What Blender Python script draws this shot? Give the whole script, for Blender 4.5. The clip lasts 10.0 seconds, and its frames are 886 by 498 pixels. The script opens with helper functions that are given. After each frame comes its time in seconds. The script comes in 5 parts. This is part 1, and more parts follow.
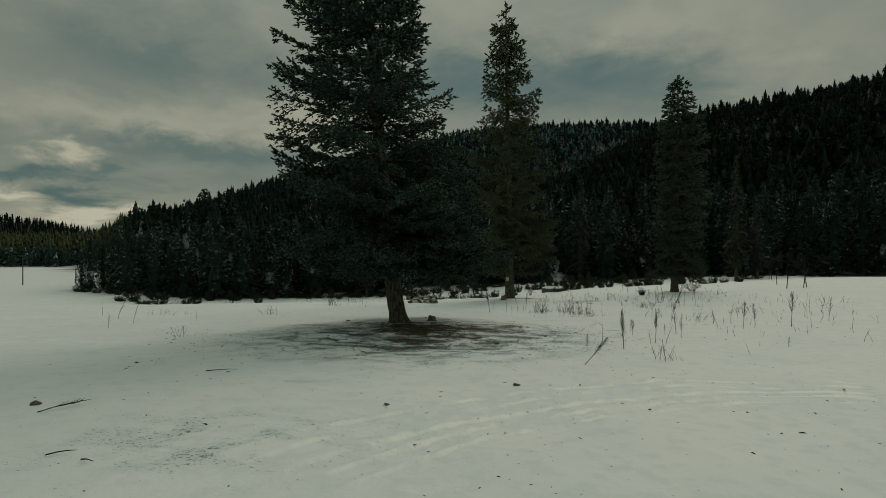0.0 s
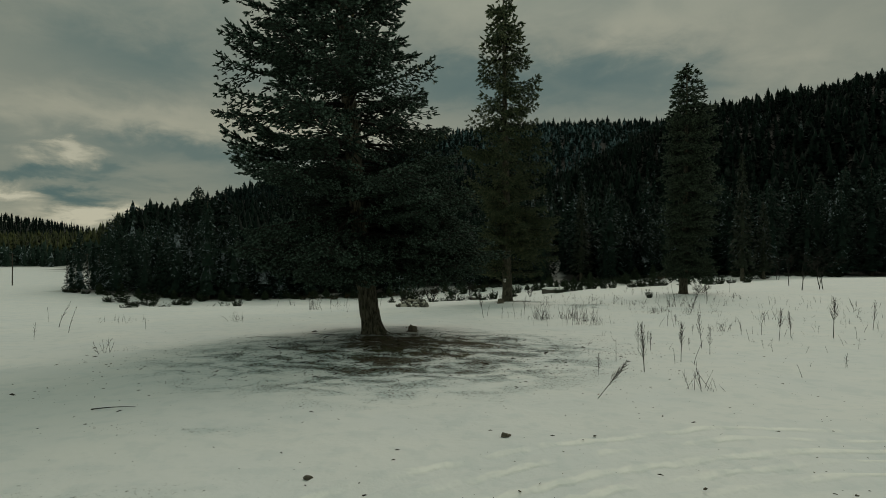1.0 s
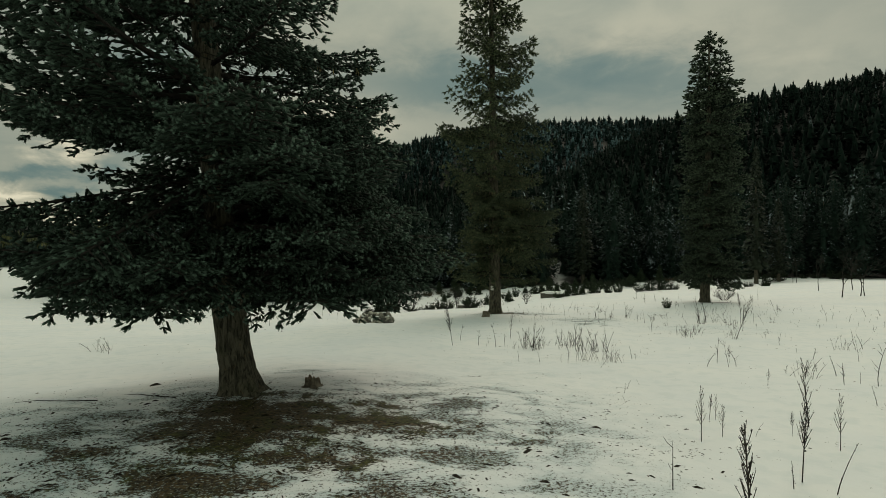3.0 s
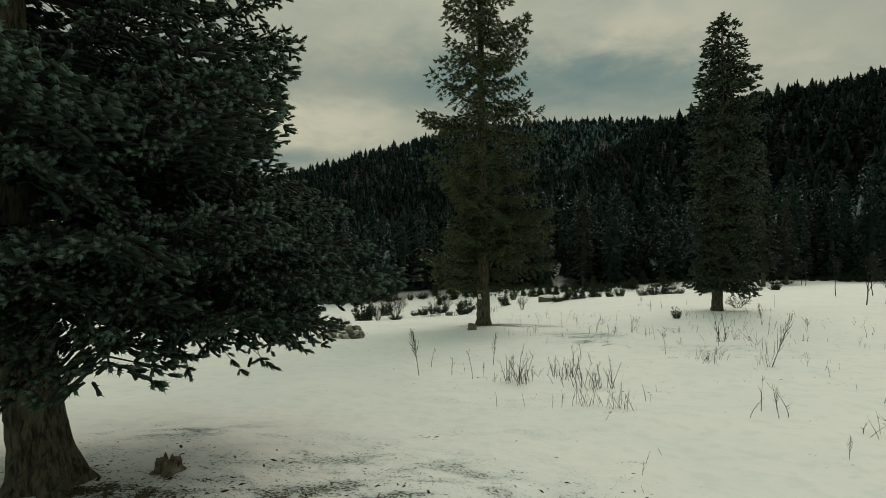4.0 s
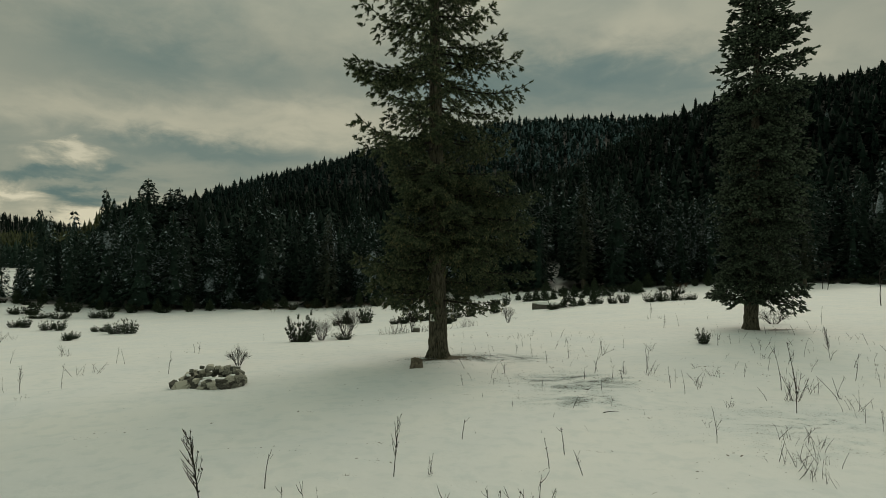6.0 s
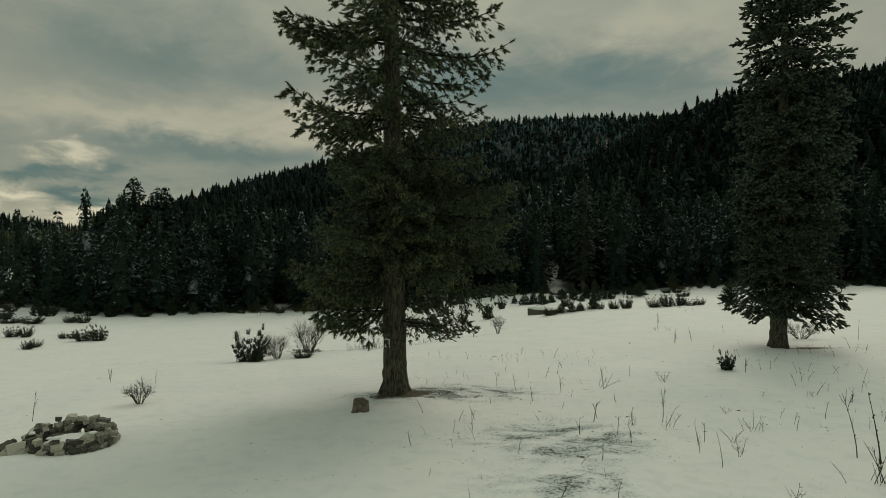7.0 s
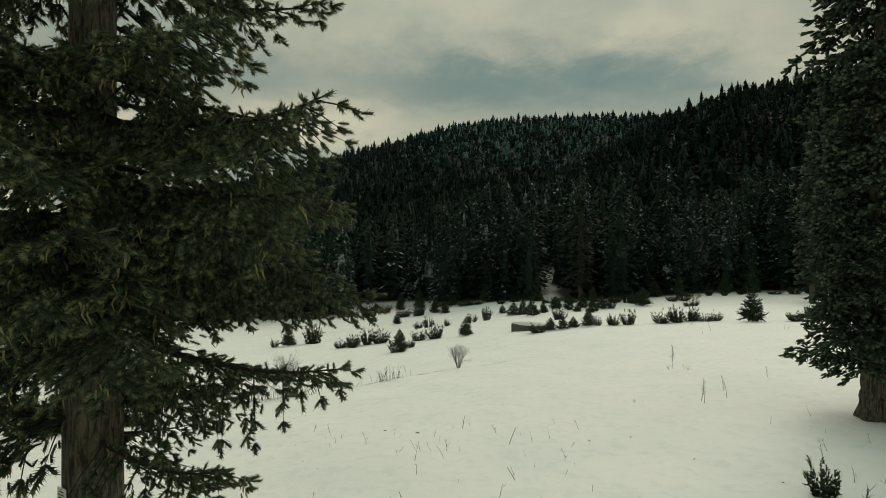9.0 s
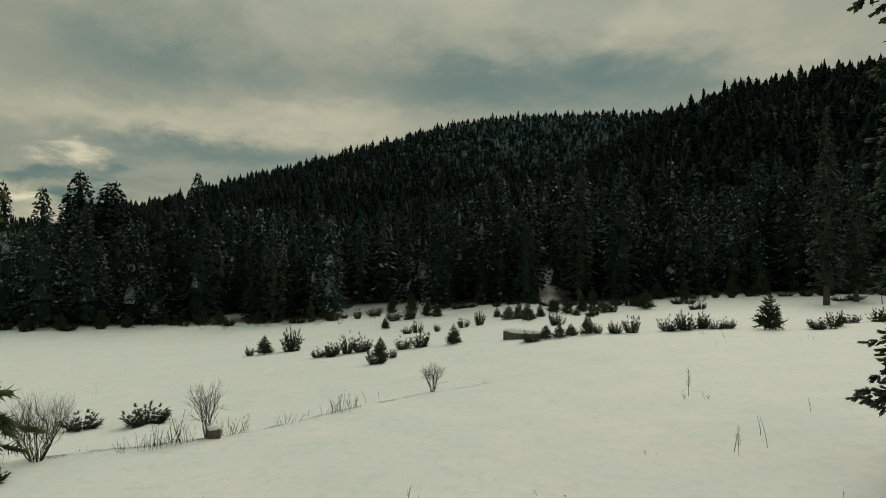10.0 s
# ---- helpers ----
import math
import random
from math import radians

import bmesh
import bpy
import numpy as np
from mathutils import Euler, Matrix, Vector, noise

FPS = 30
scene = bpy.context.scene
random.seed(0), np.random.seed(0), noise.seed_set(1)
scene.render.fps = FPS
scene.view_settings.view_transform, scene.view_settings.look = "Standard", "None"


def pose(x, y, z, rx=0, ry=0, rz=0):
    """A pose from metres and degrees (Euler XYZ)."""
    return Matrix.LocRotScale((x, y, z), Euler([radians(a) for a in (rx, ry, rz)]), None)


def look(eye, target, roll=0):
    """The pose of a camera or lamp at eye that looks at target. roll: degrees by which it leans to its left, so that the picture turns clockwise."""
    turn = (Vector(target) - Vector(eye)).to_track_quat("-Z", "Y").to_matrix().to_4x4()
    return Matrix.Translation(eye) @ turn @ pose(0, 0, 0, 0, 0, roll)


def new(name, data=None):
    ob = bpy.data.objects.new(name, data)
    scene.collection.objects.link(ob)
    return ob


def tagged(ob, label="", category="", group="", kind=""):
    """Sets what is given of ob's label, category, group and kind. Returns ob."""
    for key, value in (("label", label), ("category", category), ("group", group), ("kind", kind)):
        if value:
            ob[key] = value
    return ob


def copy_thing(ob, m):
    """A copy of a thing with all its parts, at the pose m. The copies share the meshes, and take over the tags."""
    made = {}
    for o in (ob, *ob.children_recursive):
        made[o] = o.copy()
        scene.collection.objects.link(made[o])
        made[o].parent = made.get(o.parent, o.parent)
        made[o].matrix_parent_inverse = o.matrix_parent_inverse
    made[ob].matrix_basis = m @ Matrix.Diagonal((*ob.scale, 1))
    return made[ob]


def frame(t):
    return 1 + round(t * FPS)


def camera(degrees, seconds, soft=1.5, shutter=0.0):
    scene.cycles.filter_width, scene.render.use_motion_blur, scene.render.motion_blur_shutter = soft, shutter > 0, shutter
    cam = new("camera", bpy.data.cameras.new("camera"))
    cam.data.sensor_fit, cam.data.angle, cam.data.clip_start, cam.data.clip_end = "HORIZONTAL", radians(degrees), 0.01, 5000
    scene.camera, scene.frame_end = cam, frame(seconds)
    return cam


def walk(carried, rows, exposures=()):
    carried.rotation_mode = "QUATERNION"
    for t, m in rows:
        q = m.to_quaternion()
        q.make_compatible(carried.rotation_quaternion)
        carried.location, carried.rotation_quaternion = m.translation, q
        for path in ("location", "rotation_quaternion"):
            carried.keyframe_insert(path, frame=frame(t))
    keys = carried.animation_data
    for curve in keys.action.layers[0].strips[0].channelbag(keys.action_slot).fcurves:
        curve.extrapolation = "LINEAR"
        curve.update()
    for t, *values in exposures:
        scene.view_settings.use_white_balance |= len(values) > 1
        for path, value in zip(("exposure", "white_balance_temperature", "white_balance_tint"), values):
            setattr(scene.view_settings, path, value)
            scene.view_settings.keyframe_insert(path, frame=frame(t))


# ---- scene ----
cam = camera(75.0, 10.0, soft=0.5)
PATH = [
    (0, (-0.159, -1.077, 2.855), (-0.16, 0.923, 2.856), 0.0),
    (0.5, (0.114, 0.641, 2.815), (0.112, 2.641, 2.816), 0.0),
    (1, (0.464, 2.485, 2.807), (0.462, 4.485, 2.807), 0.0),
    (1.5, (0.881, 4.373, 2.808), (0.879, 6.373, 2.808), -0.0),
    (2, (1.302, 6.389, 2.776), (1.298, 8.389, 2.775), -0.0),
    (3.5, (2.704, 12.766, 2.897), (2.698, 14.766, 2.899), 0.0),
    (4, (3.257, 14.898, 3.008), (3.25, 16.898, 3.009), 0.1),
    (4.5, (3.869, 17.126, 3.065), (3.862, 19.126, 3.067), 0.0),
    (5, (4.487, 19.493, 3.086), (4.479, 21.493, 3.086), 0.1),
    (5.5, (5.135, 21.8, 3.071), (5.124, 23.799, 3.072), 0.1),
    (7, (7.106, 29.114, 3.326), (7.092, 31.114, 3.325), 0.0),
    (7.5, (7.78, 31.806, 3.411), (7.765, 33.806, 3.411), 0.1),
    (8, (8.508, 34.529, 3.445), (8.492, 36.529, 3.448), 0.1),
    (8.5, (9.434, 37.181, 3.476), (9.416, 39.181, 3.48), 0.1),
    (9, (10.306, 39.724, 3.643), (10.289, 41.724, 3.645), 0.1),
    (9.5, (11.032, 42.213, 3.694), (11.014, 44.213, 3.695), 0.1),
    (10, (11.675, 44.842, 3.751), (11.656, 46.842, 3.751), 0.0),
]
walk(cam, [(t, look(eye, target, roll)) for t, eye, target, roll in PATH],
     [(0.0, -0.54, 6580, 9.5), (1.0, -0.48, 6620, 10), (2.0, -0.28, 6720, 11.5), (3.5, 0.11, 6860, 12), (5.0, 0.04, 6920, 11.5), (5.5, -0.08, 6920, 11.5), (7.0, -0.16, 6860, 11.5), (7.5, -0.16, 6880, 11.5), (9.0, 0.20, 6920, 12), (9.5, 0.18, 6940, 12), (10.0, 0.0, 6960, 12)])

# ---- sky and light ----
SUN_AZIMUTH, SUN_HEIGHT = 28.0, 40.0      # degrees: right of straight ahead, over the horizon
world = bpy.data.worlds.new("overcast_sky")
scene.world = world
world.use_nodes = True


def node(tree, kind, inputs=()):
    """A shader node; inputs: pairs of socket and a value or another node's output."""
    n = tree.nodes.new(kind)
    for socket, value in dict(inputs).items():
        if isinstance(value, bpy.types.NodeSocket):
            tree.links.new(value, n.inputs[socket])
        else:
            n.inputs[socket].default_value = value
    return n


def maths(tree, operation, a, b=0.0, clamp=False):
    n = node(tree, "ShaderNodeMath", {0: a, 1: b})
    n.operation, n.use_clamp = operation, clamp
    return n.outputs[0]


def mixed(tree, fac, a, b, blend="MIX"):
    n = node(tree, "ShaderNodeMix")
    n.data_type, n.blend_type = "RGBA", blend
    for socket, value in ((0, fac), (6, a), (7, b)):
        if isinstance(value, bpy.types.NodeSocket):
            tree.links.new(value, n.inputs[socket])
        else:
            n.inputs[socket].default_value = value
    return n.outputs[2]


def ramp(tree, fac, stops, smooth=False):
    n = node(tree, "ShaderNodeValToRGB", {0: fac})
    n.color_ramp.interpolation = "EASE" if smooth else "LINEAR"
    while len(n.color_ramp.elements) < len(stops):
        n.color_ramp.elements.new(0.5)
    for e, (at, c) in zip(n.color_ramp.elements, stops):
        e.position, e.color = at, (*c, 1) if len(c) == 3 else c
    return n.outputs[0]


def grey(v):
    return (v, v, v)


def span(tree, value, a, b, lo=0.0, hi=1.0):
    """A smooth step from lo, where the value is a, to hi, where it is b."""
    n = node(tree, "ShaderNodeMapRange", {0: value, 1: min(a, b), 2: max(a, b), 3: lo if a < b else hi, 4: hi if a < b else lo})
    n.interpolation_type = "SMOOTHSTEP"
    return n.outputs[0]


def noisy(tree, vector, scale, detail=4.0, rough=0.55, distortion=0.0):
    return node(tree, "ShaderNodeTexNoise", {"Vector": vector, "Scale": scale, "Detail": detail, "Roughness": rough, "Distortion": distortion}).outputs[0]


CLOUDS = ((5.4, 16.2, 15, 2.6, -0.22), (21.5, 14.2, 10, 2.2, -0.10), (-27.0, 16.5, 12, 3.0, -0.12), (-27.0, 11.3, 15, 1.7, 0.17), (-10.5, 12.4, 8, 2.0, 0.13), (-24.0, 9.1, 9, 1.6, -0.17),
          (22.0, 20.0, 8, 3.2, 0.12), (34.0, 16.0, 8, 2.6, 0.05), (9.0, 20.5, 10, 2.8, 0.03), (-33.0, 7.9, 3.2, 0.6, 0.34), (-35.8, 8.4, 2.4, 0.45, 0.24), (-37.0, 4.3, 2.2, 0.65, 0.45),
          (-30.5, 2.9, 5.5, 0.65, 0.42), (-35.5, 6.2, 3.4, 0.6, -0.24), (-29.5, 6.8, 2.4, 1.0, -0.14), (-33.0, 4.4, 2.6, 0.7, -0.30))


def make_sky():
    t = world.node_tree
    t.nodes.clear()
    way = node(t, "ShaderNodeTexCoord").outputs["Generated"]
    sep = node(t, "ShaderNodeSeparateXYZ", {0: way})
    x, y, z = sep.outputs
    # a layered cloud deck, in azimuth and height, with its edges torn by noise
    up = maths(t, "MAXIMUM", z, 0.0)
    turn, rise = maths(t, "ARCTAN2", x, y), maths(t, "ARCSINE", z)
    high = maths(t, "DIVIDE", up, maths(t, "ADD", 0.55, up))
    sheet = node(t, "ShaderNodeCombineXYZ", {0: turn, 1: maths(t, "MULTIPLY", high, 3.2), 2: 2.15}).outputs[0]
    big = noisy(t, sheet, 2.7, 2.5, 0.45, 0.3)
    small = noisy(t, sheet, 7.0, 5.0, 0.52, 0.5)
    fray = noisy(t, node(t, "ShaderNodeCombineXYZ", {0: turn, 1: maths(t, "MULTIPLY", rise, 2.0), 2: 0.4}).outputs[0], 13.0, 5.0, 0.6, 0.3)
    body = maths(t, "ADD", maths(t, "MULTIPLY", big, 0.20), maths(t, "ADD", maths(t, "MULTIPLY", small, 0.17), maths(t, "MULTIPLY", fray, 0.10)))
    body = maths(t, "ADD", body, 0.285)
    bent = maths(t, "ADD", turn, maths(t, "MULTIPLY", maths(t, "SUBTRACT", small, 0.5), 0.30))
    bowed = maths(t, "ADD", rise, maths(t, "MULTIPLY", maths(t, "SUBTRACT", fray, 0.5), 0.085))
    # rolls of the deck: azimuth, height, half width, half height in degrees, and how much thinner or thicker the cloud is
    for a, e, w, h, much in CLOUDS:
        dx = maths(t, "DIVIDE", maths(t, "SUBTRACT", bent, radians(a)), radians(w))
        dy = maths(t, "DIVIDE", maths(t, "SUBTRACT", bowed, radians(e)), radians(h))
        far = maths(t, "ADD", maths(t, "MULTIPLY", dx, dx), maths(t, "MULTIPLY", dy, dy))
        body = maths(t, "ADD", body, maths(t, "MULTIPLY", maths(t, "EXPONENT", maths(t, "MULTIPLY", far, -1.0)), much))
    cloud = ramp(t, body, [(0.22, (0.085, 0.160, 0.158)), (0.38, (0.160, 0.222, 0.196)), (0.52, (0.290, 0.322, 0.258)), (0.68, (0.445, 0.450, 0.342)), (0.92, (0.68, 0.66, 0.50))])
    zenith = mixed(t, 1.0, cloud, ramp(t, up, [(0.0, grey(1.0)), (0.32, grey(1.06)), (1.0, (1.62, 1.80, 1.86))]), "MULTIPLY")
    clear = node(t, "ShaderNodeTexSky")
    clear.sky_type, clear.sun_disc, clear.sun_elevation, clear.sun_rotation = "NISHITA", False, radians(SUN_HEIGHT), radians(SUN_AZIMUTH)
    dim = mixed(t, 1.0, clear.outputs[0], (0.06, 0.06, 0.06, 1), "MULTIPLY")
    out = mixed(t, 0.93, dim, zenith)
    back = node(t, "ShaderNodeBackground", {0: out, 1: 1.0})
    t.links.new(back.outputs[0], node(t, "ShaderNodeOutputWorld").inputs[0])


make_sky()
sun = new("sun", bpy.data.lights.new("sun", "SUN"))
sun.data.energy, sun.data.angle, sun.data.color = 1.10, radians(36), (1.0, 0.93, 0.79)
az, el = radians(SUN_AZIMUTH), radians(SUN_HEIGHT)
sun.matrix_world = look((0, 0, 60), (-math.sin(az) * math.cos(el), -math.cos(az) * math.cos(el), 60 - math.sin(el)))


# ---- materials ----
RUTS = (9.35, 9.85, 10.35, 10.95, 11.5)      # radii of the wheel ruts


def material(name, rough=0.8, spec=0.3):
    m = bpy.data.materials.new(name)
    m.use_nodes = True
    b = m.node_tree.nodes["Principled BSDF"]
    b.inputs["Roughness"].default_value, b.inputs["Specular IOR Level"].default_value = rough, spec
    return m, m.node_tree, b


def place(t):
    return node(t, "ShaderNodeNewGeometry").outputs["Position"]


def bump(t, b, height, strength, distance):
    n = node(t, "ShaderNodeBump", {"Height": height, "Strength": strength, "Distance": distance})
    t.links.new(n.outputs[0], b.inputs["Normal"])


def share(t, name):
    n = node(t, "ShaderNodeAttribute")
    n.attribute_name = name
    return n.outputs["Fac"]


def snow_ground():
    m, t, b = material("snow_with_litter_and_shade", 0.7, 0.25)
    p = place(t)
    drag = node(t, "ShaderNodeMapping", {0: p, 2: (0, 0, 0.15), 3: (0.8, 1.25, 1)}).outputs[0]
    # share of needle litter, which also carries the painted tree shade
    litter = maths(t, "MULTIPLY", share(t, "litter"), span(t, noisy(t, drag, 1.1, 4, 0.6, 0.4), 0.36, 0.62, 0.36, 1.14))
    bare = share(t, "bare")
    wood = share(t, "wood")
    soft, mid, fine = noisy(t, p, 0.35, 3), noisy(t, p, 2.3, 5), noisy(t, p, 19.0, 6, 0.65)
    flat = node(t, "ShaderNodeMapping", {0: p, 3: (1.0, 1.3, 1)}).outputs[0]
    specks = noisy(t, flat, 17.0, 6, 0.75, 0.1)
    crumbs = noisy(t, p, 60.0, 3, 0.6)
    snow = ramp(t, soft, [(0.3, (0.75, 0.768, 0.775)), (0.7, (0.82, 0.815, 0.80))])
    # wheel ruts: narrow packed lines round one centre, with highlights painted into the snow colour
    off = node(t, "ShaderNodeVectorMath", {0: node(t, "ShaderNodeMapping", {0: p, 3: (1, 1, 0)}).outputs[0], 1: (6.5, 0.2, 0)})
    off.operation = "DISTANCE"
    ring = maths(t, "ADD", off.outputs["Value"], maths(t, "MULTIPLY", mid, 0.10))
    rut = 0.0
    for radius in RUTS:
        line = span(t, maths(t, "ABSOLUTE", maths(t, "SUBTRACT", ring, radius + 0.22)), 0.085, 0.02)
        rut = maths(t, "MAXIMUM", rut, line)
    rut = maths(t, "MULTIPLY", maths(t, "MULTIPLY", rut, share(t, "packed_highlight")), span(t, noisy(t, p, 0.9, 4, 0.6), 0.38, 0.58))
    snow = mixed(t, rut, snow, (0.92, 0.915, 0.875, 1))
    snow = mixed(t, maths(t, "MULTIPLY", span(t, mid, 0.48, 0.66), 0.28), snow, (0.58, 0.64, 0.65, 1))
    # teal shade of the trees, painted into the snow colour over the litter
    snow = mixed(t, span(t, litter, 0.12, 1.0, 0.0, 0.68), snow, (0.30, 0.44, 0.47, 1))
    dirt = ramp(t, fine, [(0.34, (0.008, 0.006, 0.004)), (0.48, (0.038, 0.027, 0.012)), (0.64, (0.120, 0.080, 0.033))])
    dirt = mixed(t, span(t, mid, 0.5, 0.65), dirt, mixed(t, 1.0, dirt, (0.75, 1.15, 0.55, 1), "MULTIPLY"))
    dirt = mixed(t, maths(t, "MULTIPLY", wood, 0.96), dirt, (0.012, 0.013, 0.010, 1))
    # melt pattern: thresholds follow the share of litter
    speck = span(t, maths(t, "ADD", maths(t, "ADD", specks, maths(t, "MULTIPLY", crumbs, 0.25)), maths(t, "MULTIPLY", litter, 0.31)), 0.81, 0.89)
    ground = span(t, maths(t, "ADD", maths(t, "ADD", mid, maths(t, "MULTIPLY", specks, 1.10)), bare), 1.45, 1.55)
    amount = maths(t, "MAXIMUM", maths(t, "MULTIPLY", speck, span(t, litter, 0.0, 0.3)), ground)
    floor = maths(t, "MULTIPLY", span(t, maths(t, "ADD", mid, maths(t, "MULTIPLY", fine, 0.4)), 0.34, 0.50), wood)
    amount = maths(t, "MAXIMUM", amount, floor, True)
    # single crumbs of bark and needles all over the meadow
    crumb = maths(t, "MULTIPLY", span(t, noisy(t, p, 13.0, 4, 0.7), 0.705, 0.735), span(t, noisy(t, p, 0.6, 3), 0.42, 0.62))
    amount = maths(t, "MAXIMUM", amount, maths(t, "MULTIPLY", crumb, 0.7), True)
    t.links.new(mixed(t, amount, snow, dirt), b.inputs["Base Color"])
    height = maths(t, "ADD", maths(t, "ADD", maths(t, "MULTIPLY", mid, 0.6), maths(t, "MULTIPLY", fine, 0.045)), maths(t, "MULTIPLY", maths(t, "ADD", amount, rut), 0.25))
    bump(t, b, height, 0.5, 0.12)
    return m


def needles(name, dark, light, tips=0.5, frost=0.0, rough=0.75, belt=False, apart=0.0, reach=(0.70, 0.86), fresh=None, spec=0.18):
    """Conifer foliage; frost: how much snow lies on its upper sides."""
    m, t, b = material(name, rough, spec)
    p, geo = place(t), node(t, "ShaderNodeNewGeometry")
    island = geo.outputs["Random Per Island"]
    tone = maths(t, "ADD", maths(t, "MULTIPLY", island, tips), maths(t, "MULTIPLY", noisy(t, p, 0.9, 4), 1.0 - tips * 0.6))
    tone = maths(t, "ADD", tone, maths(t, "MULTIPLY", maths(t, "SUBTRACT", node(t, "ShaderNodeObjectInfo").outputs["Random"], 0.5), apart))
    colour = mixed(t, span(t, tone, 0.25, 1.0), (*dark, 1), (*light, 1))
    if fresh:
        # paler young growth at the ends of the shoots
        young = maths(t, "MULTIPLY", span(t, share(t, "tip"), 0.45, 1.0), span(t, noisy(t, p, 1.7, 3), 0.36, 0.62, 0.25, 1.0))
        colour = mixed(t, young, colour, (*fresh, 1))
    if frost:
        # snow caught on single sprays, more of it in some patches of the wood
        patch = maths(t, "ADD", maths(t, "MULTIPLY", noisy(t, p, 0.045, 3), 0.55), maths(t, "MULTIPLY", noisy(t, p, 0.55, 3, 0.6), 0.35))
        if belt:
            off = node(t, "ShaderNodeVectorMath", {0: p, 1: (110, 560, 80)})
            off.operation = "DISTANCE"
            patch = maths(t, "ADD", patch, span(t, off.outputs["Value"], 190.0, 60.0, -0.04, 0.16))
        caught = maths(t, "ADD", maths(t, "MULTIPLY", maths(t, "FRACT", maths(t, "MULTIPLY", island, 7.31)), 0.42), patch)
        lying = maths(t, "MULTIPLY", span(t, caught, *reach), span(t, noisy(t, p, 6.0, 2), 0.40, 0.60))
        colour = mixed(t, maths(t, "MULTIPLY", lying, frost), colour, (0.30, 0.50, 0.54, 1) if belt else (0.52, 0.62, 0.68, 1))
    t.links.new(colour, b.inputs["Base Color"])
    return m


def bark(name, dark, light, moss=0.25):
    m, t, b = material(name, 0.9, 0.15)
    p = node(t, "ShaderNodeTexCoord").outputs["Object"]
    long = node(t, "ShaderNodeMapping", {0: p, 3: (1, 1, 0.22)}).outputs[0]
    ridges, grain = noisy(t, long, 16.0, 6, 0.65, 0.6), noisy(t, p, 45.0, 4)
    colour = ramp(t, ridges, [(0.38, dark), (0.62, light)])
    green = maths(t, "MULTIPLY", span(t, noisy(t, p, 2.2, 4), 0.5, 0.68), moss)
    colour = mixed(t, green, colour, (0.060, 0.072, 0.028, 1))
    rusty = maths(t, "MULTIPLY", span(t, noisy(t, p, 7.0, 5, 0.7), 0.60, 0.68), 0.35)
    colour = mixed(t, rusty, colour, (0.19, 0.115, 0.045, 1))
    t.links.new(colour, b.inputs["Base Color"])
    bump(t, b, maths(t, "ADD", ridges, maths(t, "MULTIPLY", grain, 0.3)), 0.9, 0.03)
    return m


def plain(name, colours, scale, rough=0.85, relief=0.4, distance=0.01, spread=0.0):
    """A mottled surface of two or three colours; spread: how far single objects differ."""
    m, t, b = material(name, rough, 0.2)
    p = node(t, "ShaderNodeTexCoord").outputs["Object"]
    n1, n2 = noisy(t, p, scale, 5, 0.6), noisy(t, p, scale * 6, 4)
    v = maths(t, "ADD", maths(t, "MULTIPLY", n1, 0.7), maths(t, "MULTIPLY", n2, 0.3))
    if spread:
        v = maths(t, "ADD", v, maths(t, "MULTIPLY", maths(t, "SUBTRACT", node(t, "ShaderNodeObjectInfo").outputs["Random"], 0.5), spread))
    step = 0.36 / (len(colours) - 1)
    t.links.new(ramp(t, v, [(0.32 + i * step, c) for i, c in enumerate(colours)]), b.inputs["Base Color"])
    bump(t, b, v, relief, distance)
    return m


GROUND = snow_ground()
FIR = needles("fir_needles", (0.010, 0.018, 0.012), (0.031, 0.055, 0.038), 0.6, fresh=(0.098, 0.153, 0.118))
SPRUCE = needles("spruce_needles", (0.021, 0.031, 0.016), (0.068, 0.098, 0.052), 0.65, fresh=(0.142, 0.160, 0.085))
PALE = needles("grey_green_needles", (0.012, 0.018, 0.012), (0.042, 0.056, 0.036), 0.5, 0.25, reach=(0.80, 0.88))
DENSE = needles("dense_fir_needles", (0.010, 0.018, 0.012), (0.040, 0.060, 0.038), 0.55, fresh=(0.085, 0.115, 0.075))
EDGE = needles("forest_needles", (0.0070, 0.0155, 0.0120), (0.0260, 0.048, 0.036), 0.5, 0.85, apart=0.6, reach=(0.835, 0.89), spec=0.06)
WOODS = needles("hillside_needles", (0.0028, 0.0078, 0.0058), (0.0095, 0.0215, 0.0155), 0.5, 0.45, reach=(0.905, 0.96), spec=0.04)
FROSTED = needles("frosted_ridge_needles", (0.0036, 0.0110, 0.0098), (0.0120, 0.0270, 0.0235), 0.5, 0.50, belt=True, reach=(0.84, 0.92), spec=0.04)
# far trees in sunshine: the yellow light is painted into their needles
OCHRE = needles("sunlit_woods", (0.012, 0.020, 0.009), (0.075, 0.085, 0.026), 0.6)
JUNIPER = needles("juniper_needles", (0.010, 0.018, 0.010), (0.052, 0.078, 0.040), 0.5)
BARK = bark("fir_bark", (0.026, 0.025, 0.019), (0.135, 0.126, 0.092))
TWIGWOOD = plain("twig_bark", [(0.011, 0.0105, 0.009), (0.038, 0.034, 0.028)], 20)
OLDWOOD = plain("grey_rotting_wood", [(0.034, 0.030, 0.023), (0.135, 0.116, 0.088), (0.25, 0.22, 0.17)], 9, 0.9, 0.9, 0.03)
LICHEN = plain("hanging_lichen", [(0.10, 0.093, 0.040), (0.26, 0.23, 0.11)], 14)
STRAW = plain("dead_weed_stem", [(0.010, 0.010, 0.009), (0.042, 0.036, 0.028)], 30, spread=0.25)
RUST = plain("rust_brown_twigs", [(0.050, 0.030, 0.019), (0.15, 0.098, 0.058)], 12, spread=0.2)
